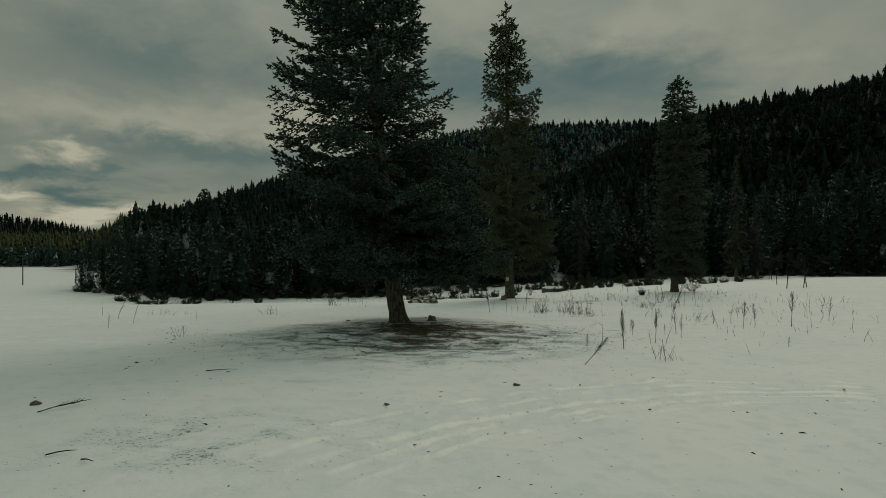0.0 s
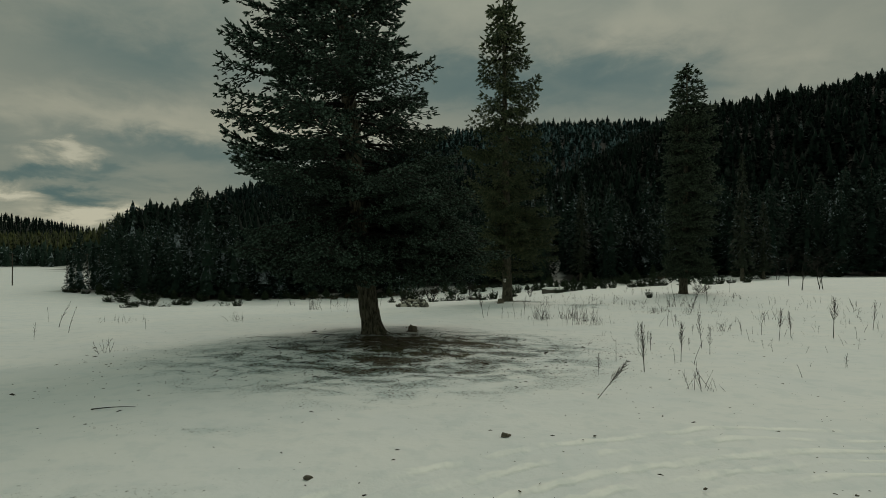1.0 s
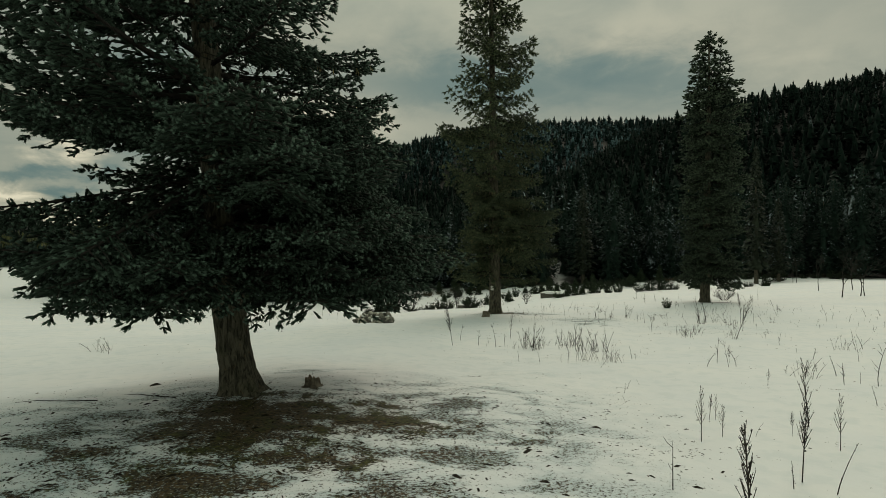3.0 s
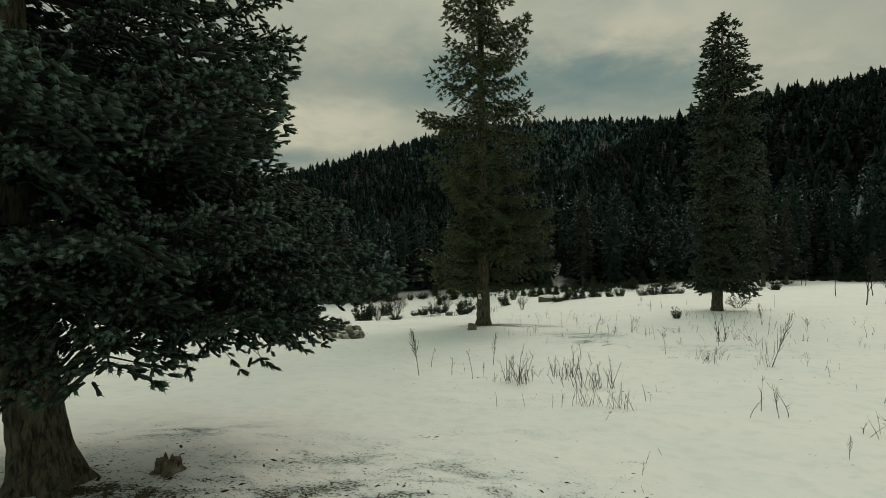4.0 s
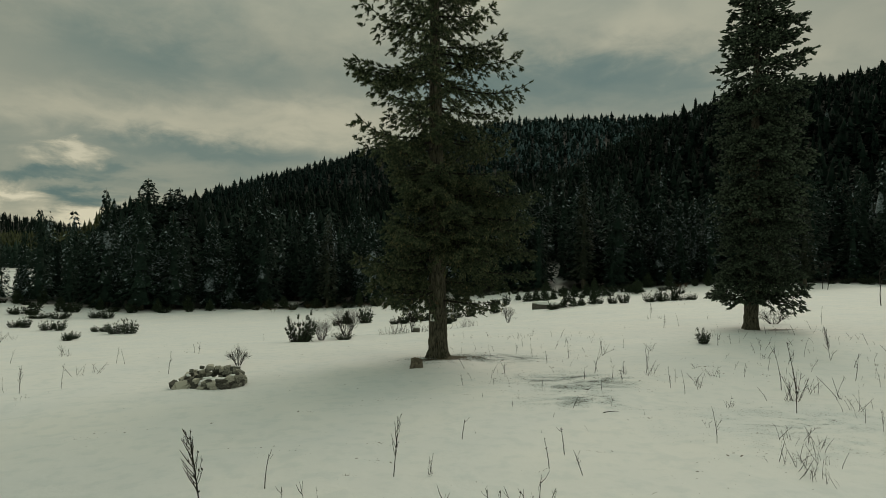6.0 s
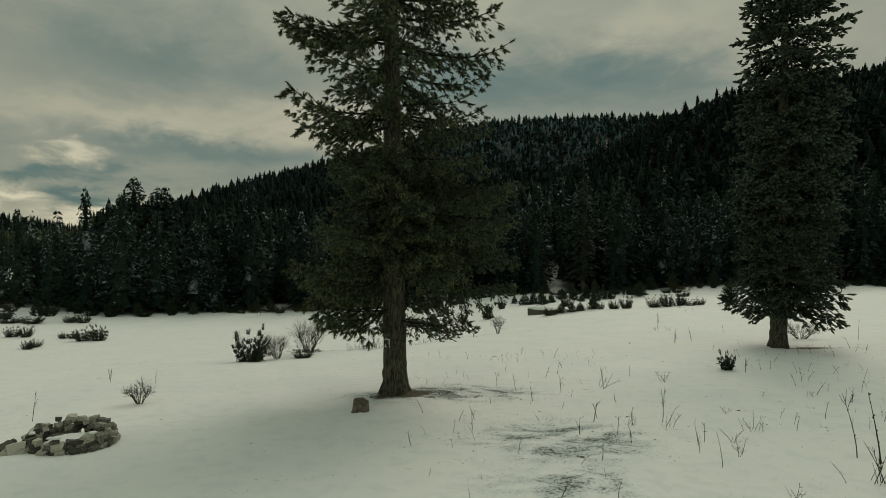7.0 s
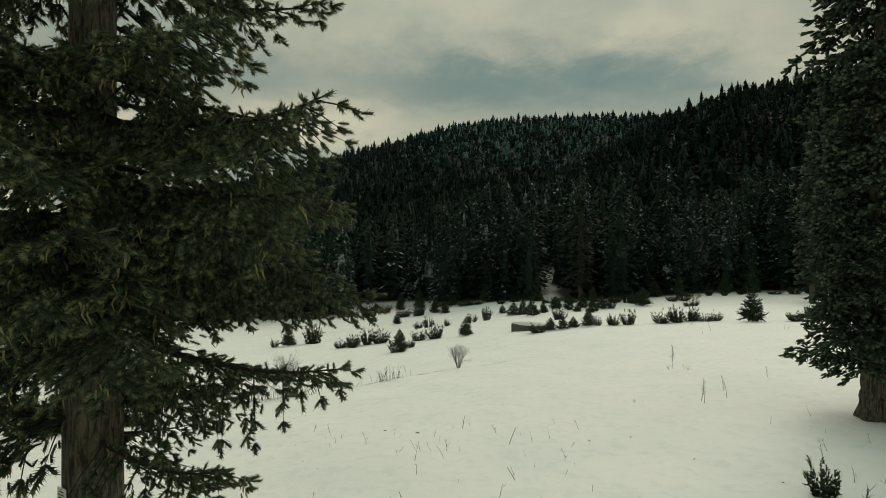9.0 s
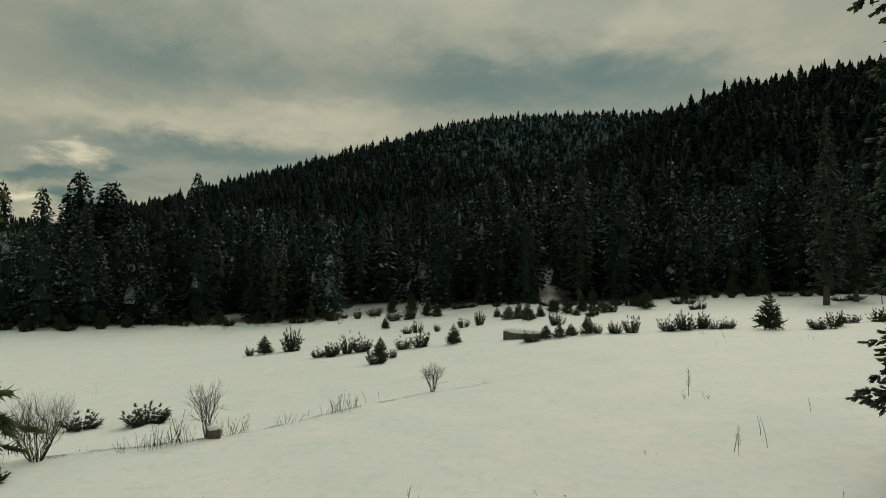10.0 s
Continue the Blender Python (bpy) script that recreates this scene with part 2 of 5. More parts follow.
STONE = plain("grey_field_stone", [(0.085, 0.082, 0.070), (0.25, 0.245, 0.205), (0.48, 0.46, 0.39)], 4, 0.85, 0.6, 0.03, 0.7)
CONCRETE = plain("weathered_concrete", [(0.060, 0.056, 0.046), (0.14, 0.132, 0.11)], 4, 0.9, 0.4, 0.02)
CUTWOOD = plain("weathered_cut_wood", [(0.075, 0.055, 0.036), (0.20, 0.155, 0.105)], 10, 0.9, 0.5, 0.01)
LITTER = plain("needle_litter", [(0.012, 0.010, 0.007), (0.075, 0.050, 0.024)], 9, 0.9, 0.4, 0.01, 0.3)
CAP = plain("lying_snow", [(0.72, 0.745, 0.74), (0.82, 0.825, 0.80)], 3, 0.7, 0.3, 0.03)
PLATE = plain("white_painted_plate", [(0.62, 0.63, 0.60), (0.78, 0.78, 0.74)], 12, 0.5, 0.1, 0.002)
INK = plain("dark_print", [(0.05, 0.05, 0.05), (0.09, 0.09, 0.09)], 40, 0.6, 0.05, 0.001)
POLE = plain("tarred_pole_wood", [(0.035, 0.028, 0.022), (0.09, 0.075, 0.06)], 6)


# ---- mesh tools ----
class Mesher:
    """Collects vertices and faces of one mesh."""

    def __init__(self):
        self.v, self.f, self.n = [], [], 0

    def add(self, verts, faces):
        verts = np.asarray(verts, float).reshape(-1, 3)
        self.v.append(verts)
        self.f.extend([[i + self.n for i in face] for face in faces])
        self.n += len(verts)

    def tube(self, points, radii, sides=5, close=True):
        points = np.asarray(points, float)
        along = np.gradient(points, axis=0)
        along /= np.linalg.norm(along, axis=1)[:, None] + 1e-9
        ref = np.array([0.0, 0, 1]) if abs(along[0][2]) < 0.9 else np.array([1.0, 0, 0])
        a = np.cross(along, ref)
        a /= np.linalg.norm(a, axis=1)[:, None] + 1e-9
        b = np.cross(along, a)
        turn = np.linspace(0, 2 * math.pi, sides, endpoint=False)
        ring = points[:, None] + np.asarray(radii)[:, None, None] * (np.cos(turn)[None, :, None] * a[:, None] + np.sin(turn)[None, :, None] * b[:, None])
        k, faces = len(points), []
        for i in range(k - 1):
            for j in range(sides):
                faces.append((i * sides + j, i * sides + (j + 1) % sides, (i + 1) * sides + (j + 1) % sides, (i + 1) * sides + j))
        if close:
            faces += [tuple(range(sides))[::-1], tuple((k - 1) * sides + j for j in range(sides))]
        self.add(ring, faces)

    def mesh(self, name, mat, smooth=False):
        me = bpy.data.meshes.new(name)
        me.from_pydata(np.concatenate(self.v).tolist() if self.v else [], [], self.f)
        me.materials.append(mat)
        if smooth:
            me.polygons.foreach_set("use_smooth", [True] * len(me.polygons))
        me.update()
        return me


def array_mesh(name, verts, tris, mat, tip=None):
    """A triangle mesh straight from arrays; tip: how young the growth is, vertex by vertex."""
    verts, tris = np.ascontiguousarray(verts, dtype=np.float32), np.ascontiguousarray(tris, dtype=np.int32)
    me = bpy.data.meshes.new(name)
    me.vertices.add(len(verts))
    me.vertices.foreach_set("co", verts.ravel())
    me.loops.add(tris.size)
    me.loops.foreach_set("vertex_index", tris.ravel())
    me.polygons.add(len(tris))
    me.polygons.foreach_set("loop_start", np.arange(0, tris.size, 3, dtype=np.int32))
    me.materials.append(mat)
    me.update(calc_edges=True)
    me.validate()
    if tip is not None:
        me.attributes.new("tip", "FLOAT", "POINT").data.foreach_set("value", np.ascontiguousarray(tip, dtype=np.float32))
    return me


def part(name, mesh, parent=None, label="", m=None):
    ob = new(name, mesh)
    if parent:
        ob.parent = parent
    if m is not None:
        ob.matrix_basis = m
    return tagged(ob, label) if label else ob


def thing(name, label, category, m, group="", kind=""):
    """An empty at the base of a thing, which carries its parts."""
    e = new(name)
    e.empty_display_size = 0.2
    e.matrix_basis = m
    return tagged(e, label, category, group, kind)


def stamp(template, tris, origins, frames):
    """Copies of a template at many places: frames are 3 x 3 with the scale in them."""
    k, n = len(origins), len(template)
    verts = np.einsum("kij,nj->kni", np.asarray(frames), template) + np.asarray(origins)[:, None]
    return verts.reshape(-1, 3), (tris[None] + (np.arange(k) * n)[:, None, None]).reshape(-1, 3)


def frames_along(ways, lengths, widths, rng):
    """Frames whose x runs along the given ways, with a random turn about it."""
    x = np.asarray(ways, float)
    x = x / (np.linalg.norm(x, axis=1)[:, None] + 1e-9)
    r = rng.normal(size=x.shape)
    y = np.cross(x, r)
    y /= np.linalg.norm(y, axis=1)[:, None] + 1e-9
    z = np.cross(x, y)
    return np.stack([x * np.asarray(lengths)[:, None], y * np.asarray(widths)[:, None], z * np.asarray(widths)[:, None]], axis=2)


def twig_template(count=20, seed=1, reach=1.0, width=0.30, body=0.0, sides=4):
    """A needled twig, 1 long, about 2 across: needles round a core, which is a blunt brush where body is given."""
    rng = np.random.default_rng(seed)
    verts, tris = [], []
    for i in range(count):
        s = (i + 0.5) / count
        a = i * 2.399 + rng.uniform(-0.3, 0.3)
        out = np.array([0, math.cos(a), math.sin(a)])
        tan = np.array([0, -math.sin(a), math.cos(a)])
        size = reach * (0.75 + 0.35 * math.sin(math.pi * min(1, s * 1.1))) * rng.uniform(0.85, 1.15)
        base = np.array([s * 0.92, 0, 0])
        tip = base + out * size + np.array([0.22 + 0.12 * s, 0, 0])
        k = len(verts)
        verts += [base - tan * width * 0.5 - [0.035, 0, 0], base + tan * width * 0.5 + [0.05, 0, 0], tip]
        tris.append((k, k + 1, k + 2))
    k = len(verts)
    if body:
        step = 2 * math.pi / sides
        verts += [np.array([-0.03, 0, 0])]
        for s, r in ((0.10, 0.72), (0.88, 0.90)):
            verts += [np.array([s + 0.05 * (q % 2), body * r * math.cos(q * step + s), body * r * math.sin(q * step + s)]) for q in range(sides)]
        verts += [np.array([1.0, 0, 0])]
        for q in range(sides):
            p = (q + 1) % sides
            a, b, c, d = k + 1 + q, k + 1 + p, k + 1 + sides + p, k + 1 + sides + q
            tris += [(k, b, a), (d, c, k + 1 + 2 * sides), (a, b, c), (a, c, d)]
    else:
        verts += [np.array([0.05, 0.44, 0]), np.array([0.05, -0.22, 0.38]), np.array([0.05, -0.22, -0.38]), np.array([1.06, 0, 0])]
        tris += [(k, k + 1, k + 3), (k + 1, k + 2, k + 3), (k + 2, k, k + 3)]
    return np.array(verts), np.array(tris)


# ---- the lie of the land ----
def sig(v):
    return 1 / (1 + np.exp(-np.clip(v, -40, 40)))


def ease(v):
    v = np.clip(v, 0, 1)
    return v * v * (3 - 2 * v)


def forest_edge(x):
    return np.interp(x, (-400, -185, -150, -116, -96, -57, -37, -8, 8, 34, 60, 75, 130, 300), (620, 290, 262, 232, 150, 139, 147, 152, 155, 138, 145, 140, 126, 105))


def far_wood(x, y):
    """Where a second wood closes the valley."""
    return ease((-x - 0.5 * y) / 60) * ease((y - 330) / 50)


def gap_in_woods(x, y):
    """A snowy gully and three small glades that open into the woods."""
    return ((np.abs(x - 29.3 - (y - 150) * 0.17) < 1.7) & (y > 134) & (y < 190)) | (np.hypot(x + 5, (y - 160) * 0.6) < 6.5) | (np.hypot(x - 3, (y - 162) * 0.6) < 4.5) | (np.hypot(x + 31, (y - 154) * 0.5) < 3.2)


FIR_AT, SPRUCE_AT, DENSE_AT = (-1.93, 22.45), (5.45, 47.62), (23.2, 57.3)


def bank(x):
    return np.interp(x, (-14, -2, 3.7, 7.75, 10.9, 16, 24), (60.0, 62.2, 64.7, 69.0, 72.5, 76.5, 80))


def land(x, y):
    """Height of the snow over the plan."""
    x, y = np.asarray(x, float), np.asarray(y, float)
    xc, yc = np.clip(x, -95, 75), np.clip(y, -15, 125)
    X, Y = xc / 50, yc / 100
    z = 0.207 - 0.623 * X - 2.326 * Y + 3.405 * X * Y - 1.858 * Y * Y - 2.096 * X * Y * Y + 0.443 * X * X * Y * Y
    z -= 0.986 * sig(-0.4 * (xc - 1.3) + 0.917 * (yc - 68.1) - 1.5) * sig(-(xc - 14) / 4)
    z -= 3.198 * sig(-(xc - 4) / 10) * sig((yc - 66) / 8)
    for (cx, cy), h, r in ((FIR_AT, 0.30, 5.5), (SPRUCE_AT, 0.10, 2.0), (DENSE_AT, 0.12, 2.5)):
        z = z + h * np.exp(-((x - cx) ** 2 + (y - cy) ** 2) / (r * r))
    # a low bank that falls away beyond the spruce
    lip = y - bank(x)
    z = z + ease((x + 14) / 6) * ease((24 - x) / 8) * (0.05 * np.exp(-(lip + 0.3) ** 2 / 0.5) - 0.45 * ease(lip / 0.8) * np.exp(-np.maximum(lip, 0) / 9))
    # drifts and wind ripples
    near = np.exp(-np.maximum(y - 90, 0) / 60)
    z = z + near * (0.050 * np.sin(x * 0.55 + 1.3 * np.sin(y * 0.23)) * np.sin(y * 0.41 + 0.7) + 0.016 * np.sin(x * 1.7 + y * 0.9 + 2 * np.sin(x * 0.3)) + 0.012 * np.sin(y * 2.6 - x * 0.8) + 0.022 * np.sin(x * 0.9 - y * 1.15 + 1.7 * np.sin(x * 0.5 + y * 0.2)))
    # wheel ruts that sweep round to the right
    r = np.hypot(x - 6.5, y - 0.2)
    there = ease((y - 5) / 2) * ease((12 - x) / 4) * ease((x + 3.5) / 2)
    for radius, deep in zip(RUTS, (0.050, 0.075, 0.080, 0.050, 0.065)):
        d = (r - radius) / 0.13
        z = z - there * deep * (np.exp(-d * d) - 0.55 * np.exp(-(d - 1.9) ** 2) - 0.35 * np.exp(-(d + 1.9) ** 2))
    # wooded hills behind the meadow
    u = y - forest_edge(x)
    spur = np.interp(x, (-100, 65, 106, 142, 219, 450, 900), (0, 40, 62, 79, 92, 152, 184)) * ease(u / 215)
    ridge = np.interp(x, (-470, -378, -280, -207, -11, 57, 160, 400, 900), (0, 6, 45, 79, 138, 145, 150, 152, 140)) * ease((y - 250) / 480) * ease((u + 5) / 90) * ease((2200 - y) / 900)
    far = np.interp(x, (-2600, -1457, -1271, -1104, -900, -600), (130, 92, 64, 34, 12, 0)) * np.exp(-((y - 1900) / 380) ** 2)
    valley = 15 * far_wood(x, y) * ease((y - 400) / 400)
    return z + np.maximum(spur, ridge) + far + valley


def gz(x, y):
    return float(land(x, y))


def lines(lo, hi, step, ends, grow=1.16):
    """Grid lines: even in the middle, wider and wider outwards."""
    mid = list(np.arange(lo, hi, step))
    for end, sign in ((ends[0], -1), (ends[1], 1)):
        at, s, out = (mid[0] if sign < 0 else mid[-1]), step, []
        while (at - end) * sign < 0:
            s *= grow
            at += sign * min(s, 160)
            out.append(at)
        mid = out[::-1] + mid if sign < 0 else mid + out
    return np.array(mid)


def make_ground():
    xs, ys = lines(-9, 14, 0.21, (-3800, 3800), 1.10), lines(4.5, 77, 0.26, (-900, 4300), 1.05)
    gx, gy = np.meshgrid(xs, ys)
    z = land(gx, gy)
    nx, ny = len(xs), len(ys)
    verts = np.stack([gx, gy, z], 2).reshape(-1, 3)
    i = (np.arange(ny - 1)[:, None] * nx + np.arange(nx - 1)[None]).ravel()
    tris = np.concatenate([np.stack([i, i + 1, i + nx + 1], 1), np.stack([i, i + nx + 1, i + nx], 1)])
    me = array_mesh("ground", verts, tris, GROUND)
    me.polygons.foreach_set("use_smooth", [True] * len(me.polygons))

    def patch(cx, cy, rx, ry, power=1.0):
        return np.clip(1 - np.hypot((gx - cx) / rx, (gy - cy) / ry), 0, 1) ** power

    # litter patches; the snow colour takes its painted tree shade from them too
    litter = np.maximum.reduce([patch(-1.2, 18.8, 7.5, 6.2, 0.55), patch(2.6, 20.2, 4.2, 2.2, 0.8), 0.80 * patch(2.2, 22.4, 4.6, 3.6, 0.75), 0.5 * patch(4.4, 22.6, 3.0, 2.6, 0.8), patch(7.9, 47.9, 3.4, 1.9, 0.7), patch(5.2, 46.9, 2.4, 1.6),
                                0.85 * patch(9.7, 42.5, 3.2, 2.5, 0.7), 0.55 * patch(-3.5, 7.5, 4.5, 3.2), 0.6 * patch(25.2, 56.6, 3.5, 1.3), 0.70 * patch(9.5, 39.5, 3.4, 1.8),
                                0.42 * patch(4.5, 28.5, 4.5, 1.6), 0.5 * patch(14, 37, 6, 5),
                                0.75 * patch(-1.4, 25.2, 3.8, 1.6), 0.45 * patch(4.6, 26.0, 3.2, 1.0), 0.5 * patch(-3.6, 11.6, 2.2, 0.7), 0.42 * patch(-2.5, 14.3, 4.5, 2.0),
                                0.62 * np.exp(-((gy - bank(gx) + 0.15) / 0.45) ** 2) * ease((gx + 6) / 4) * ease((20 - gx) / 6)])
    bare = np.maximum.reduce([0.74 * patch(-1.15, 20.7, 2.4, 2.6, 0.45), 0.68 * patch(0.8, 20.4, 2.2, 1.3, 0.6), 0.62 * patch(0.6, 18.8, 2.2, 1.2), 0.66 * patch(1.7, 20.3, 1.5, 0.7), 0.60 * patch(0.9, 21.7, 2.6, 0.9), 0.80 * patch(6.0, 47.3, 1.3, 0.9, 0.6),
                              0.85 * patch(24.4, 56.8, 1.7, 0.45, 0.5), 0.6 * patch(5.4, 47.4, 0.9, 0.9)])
    # woodland floor; gully and glades get part of its dark colour as painted dimness
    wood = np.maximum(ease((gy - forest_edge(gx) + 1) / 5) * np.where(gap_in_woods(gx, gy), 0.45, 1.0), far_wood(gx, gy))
    packed_highlight = ease((gy - 5) / 2) * ease((13 - gx) / 4) * ease((gx + 3.5) / 2)
    for name, values in (("litter", litter), ("bare", bare), ("wood", wood), ("packed_highlight", packed_highlight)):
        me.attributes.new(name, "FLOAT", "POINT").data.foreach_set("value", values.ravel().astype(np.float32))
    tagged(new("ground", me), "snow-covered meadow with melted litter patches, painted tree shade and wheel ruts", "ground", kind="structure")


make_ground()


# ---- the three big conifers on the meadow ----
TWIG, TWIG_TRIS = twig_template(15, 3, 0.98, 0.40, 0.62)
BRUSH, BRUSH_TRIS = twig_template(24, 4, 1.12, 0.24, 0.42)
FILL, FILL_TRIS = twig_template(5, 6, 1.1, 0.55, 0.70)
ROUGH, ROUGH_TRIS = twig_template(8, 4, 0.95, 0.55, 0.74)
FINE, FINE_TRIS = twig_template(9, 5, 0.95, 0.44)


def unit(v):
    v = np.asarray(v, float)
    return v / (np.linalg.norm(v) + 1e-9)


def branch_meshes(length, habit, mat, rng, thick=1.0):
    """Wood and needles of one bough that grows along x. habit: droop, lift of the tip, side shoots' share, hang, twig length, spacing."""
    droop, lift, share_, hang, tw, gap, fill = habit
    s = np.linspace(0, 1, 9)
    bend = rng.uniform(-0.10, 0.10)
    pts = np.stack([length * s * (1 - 0.08 * s), length * bend * np.sin(s * 2.4), length * (-droop * s ** 1.3 + lift * s ** 3.2)], 1)
    wood = Mesher()
    wood.tube(pts, (0.012 + 0.011 * length) * (1 - 0.86 * s), 5)
    origins, ways, sizes, inner = [], [], [], []

    def at(q):
        return np.array([np.interp(q, s, pts[:, k]) for k in range(3)])

    q = 0.10 + 0.10 * rng.random()
    while q < 0.99:
        o, tan = at(q), unit(at(min(1, q + 0.05)) - at(q - 0.05))
        for sign in (-1, 1):
            if rng.random() < 0.08:
                continue
            ang = math.radians(rng.uniform(42, 66)) * sign
            flat = unit((tan[0] * math.cos(ang) - tan[1] * math.sin(ang), tan[0] * math.sin(ang) + tan[1] * math.cos(ang), 0))
            reach = min(1.25, share_ * length * (1.02 - q) + 0.36) * rng.uniform(0.75, 1.2) * (0.55 + 0.45 * min(1, q * 3))
            way = unit(flat + np.array([0, 0, tan[2] * 0.6 - hang * rng.uniform(0.5, 1.3)]))
            end = o + way * reach + np.array([0, 0, -hang * 0.22 * reach])
            mid = (o + end) / 2 + np.array([0, 0, 0.05 * reach])
            wood.tube([o, mid, end], [0.012, 0.008, 0.003], 3, False)
            if q < 0.18 and length > 3:
                continue
            for k in range(int(reach / 0.125 * fill + rng.random())):
                f = rng.uniform(0.0, 0.80)
                d = unit(way + rng.normal(size=3) * (0.35, 0.35, 0.22))
                inner.append((o + (end - o) * f + rng.normal(size=3) * (0.06, 0.06, 0.045) - (0, 0, 0.02), d, min(0.19, reach * 0.4) * rng.uniform(0.75, 1.15)))
            steps = max(2, int(reach / gap))
            for k in range(steps):
                f = (k + rng.uniform(0.3, 1.0)) / steps
                p = o + (mid - o) * min(1, f * 2) if f < 0.5 else mid + (end - mid) * (f * 2 - 1)
                for turn in ((-1, 1, 0, 0) if f > 0.45 or not fill else (1 - 2 * (k % 2), 0)):
                    a2 = math.radians(rng.uniform(25, 70)) * turn
                    rise = rng.uniform(0.15, 1.1) if not turn else rng.uniform(-0.30, 0.45)
                    d = unit((way[0] * math.cos(a2) - way[1] * math.sin(a2), way[0] * math.sin(a2) + way[1] * math.cos(a2), way[2] - hang * 0.45 + rise))
                    if not turn and k % 2:
                        d = unit(d * (0.7, 0.7, 0) + np.array([0, 0, -0.25 - hang]))
                    origins.append(p), ways.append(d), sizes.append(tw * rng.uniform(0.75, 1.2) * (1.1 - 0.25 * f))
            origins.append(end), ways.append(unit(way + np.array([0, 0, 0.15]))), sizes.append(tw * rng.uniform(0.8, 1.1))
        for k in range(3):
            origins.append(o), ways.append(unit(tan + rng.normal(size=3) * 0.6 + np.array([0, 0, 0.3]))), sizes.append(tw * rng.uniform(0.6, 1.0))
        q += gap * 1.25 / length
    origins.append(pts[-1]), ways.append(unit(pts[-1] - pts[-2])), sizes.append(tw * 1.2)
    sizes = np.array(sizes)
    shape = (ROUGH, ROUGH_TRIS) if tw > 0.25 else (TWIG, TWIG_TRIS) if thick == 1 else (BRUSH, BRUSH_TRIS)
    tip = np.tile(np.clip(shape[0][:, 0], 0, 1), len(origins))
    verts, tris = stamp(*shape, origins, frames_along(ways, sizes, (0.019 + sizes * 0.14) * thick * (1.3 if tw > 0.16 else 1.0), rng))
    if inner:
        # the shaded inside of the spray: coarser old growth
        big = np.array([q[2] for q in inner])
        core = (FILL, FILL_TRIS) if thick == 1 else shape
        v2, t2 = stamp(*core, [q[0] for q in inner], frames_along([q[1] for q in inner], big * (0.75 + 0.25 * (thick == 1)), (0.016 + big * 0.11) * thick, rng))
        verts, tris, tip = np.concatenate([verts, v2]), np.concatenate([tris, t2 + len(verts)]), np.concatenate([tip, np.zeros(len(v2))])
    moss = Mesher()
    for k in rng.choice(len(origins), max(2, int(length * 4))):
        for _ in range(3):
            b, drop = origins[k] + rng.normal(size=3) * 0.03, rng.uniform(0.06, 0.19)
            moss.tube([b, b + (rng.normal() * 0.015, rng.normal() * 0.015, -drop * 0.5), b + (rng.normal() * 0.02, rng.normal() * 0.02, -drop)], [0.011, 0.010, 0.003], 3, False)
    return wood.mesh("branch", TWIGWOOD), array_mesh("needles", verts, tris, mat, tip), moss.mesh("lichen", LICHEN)


def trunk_mesh(height, girth, axis, flare, mat, rng, sides=26):
    """A tapered stem with root flare and ridged bark, along an axis."""
    zs = np.concatenate([np.linspace(-0.35, 0.9, 12), np.linspace(1.1, height, 34)])
    turn = np.linspace(0, 2 * math.pi, sides, endpoint=False)
    lobes, phase = rng.integers(4, 6), rng.uniform(0, 6)
    rings = []
    for z in zs:
        r = girth * (1 - 0.96 * max(z, 0) / height) ** 0.85 + 0.01
        low = flare * math.exp(-max(z + 0.1, 0) / 0.30)
        rr = r + low * (0.55 + 0.55 * np.cos(turn * lobes + phase)) + r * 0.045 * np.sin(turn * 9 + 3 * math.sin(z * 1.7)) + r * 0.03 * rng.normal(size=sides)
        cx, cy = axis(z)
        rings.append(np.stack([cx + rr * np.cos(turn), cy + rr * np.sin(turn), np.full(sides, z)], 1))
    M = Mesher()
    k, faces = len(zs), []
    for i in range(k - 1):
        for j in range(sides):
            faces.append((i * sides + j, i * sides + (j + 1) % sides, (i + 1) * sides + (j + 1) % sides, (i + 1) * sides + j))
    faces.append(tuple((k - 1) * sides + j for j in range(sides)))
    M.add(np.concatenate(rings), faces)
    return M.mesh("trunk", mat, True)


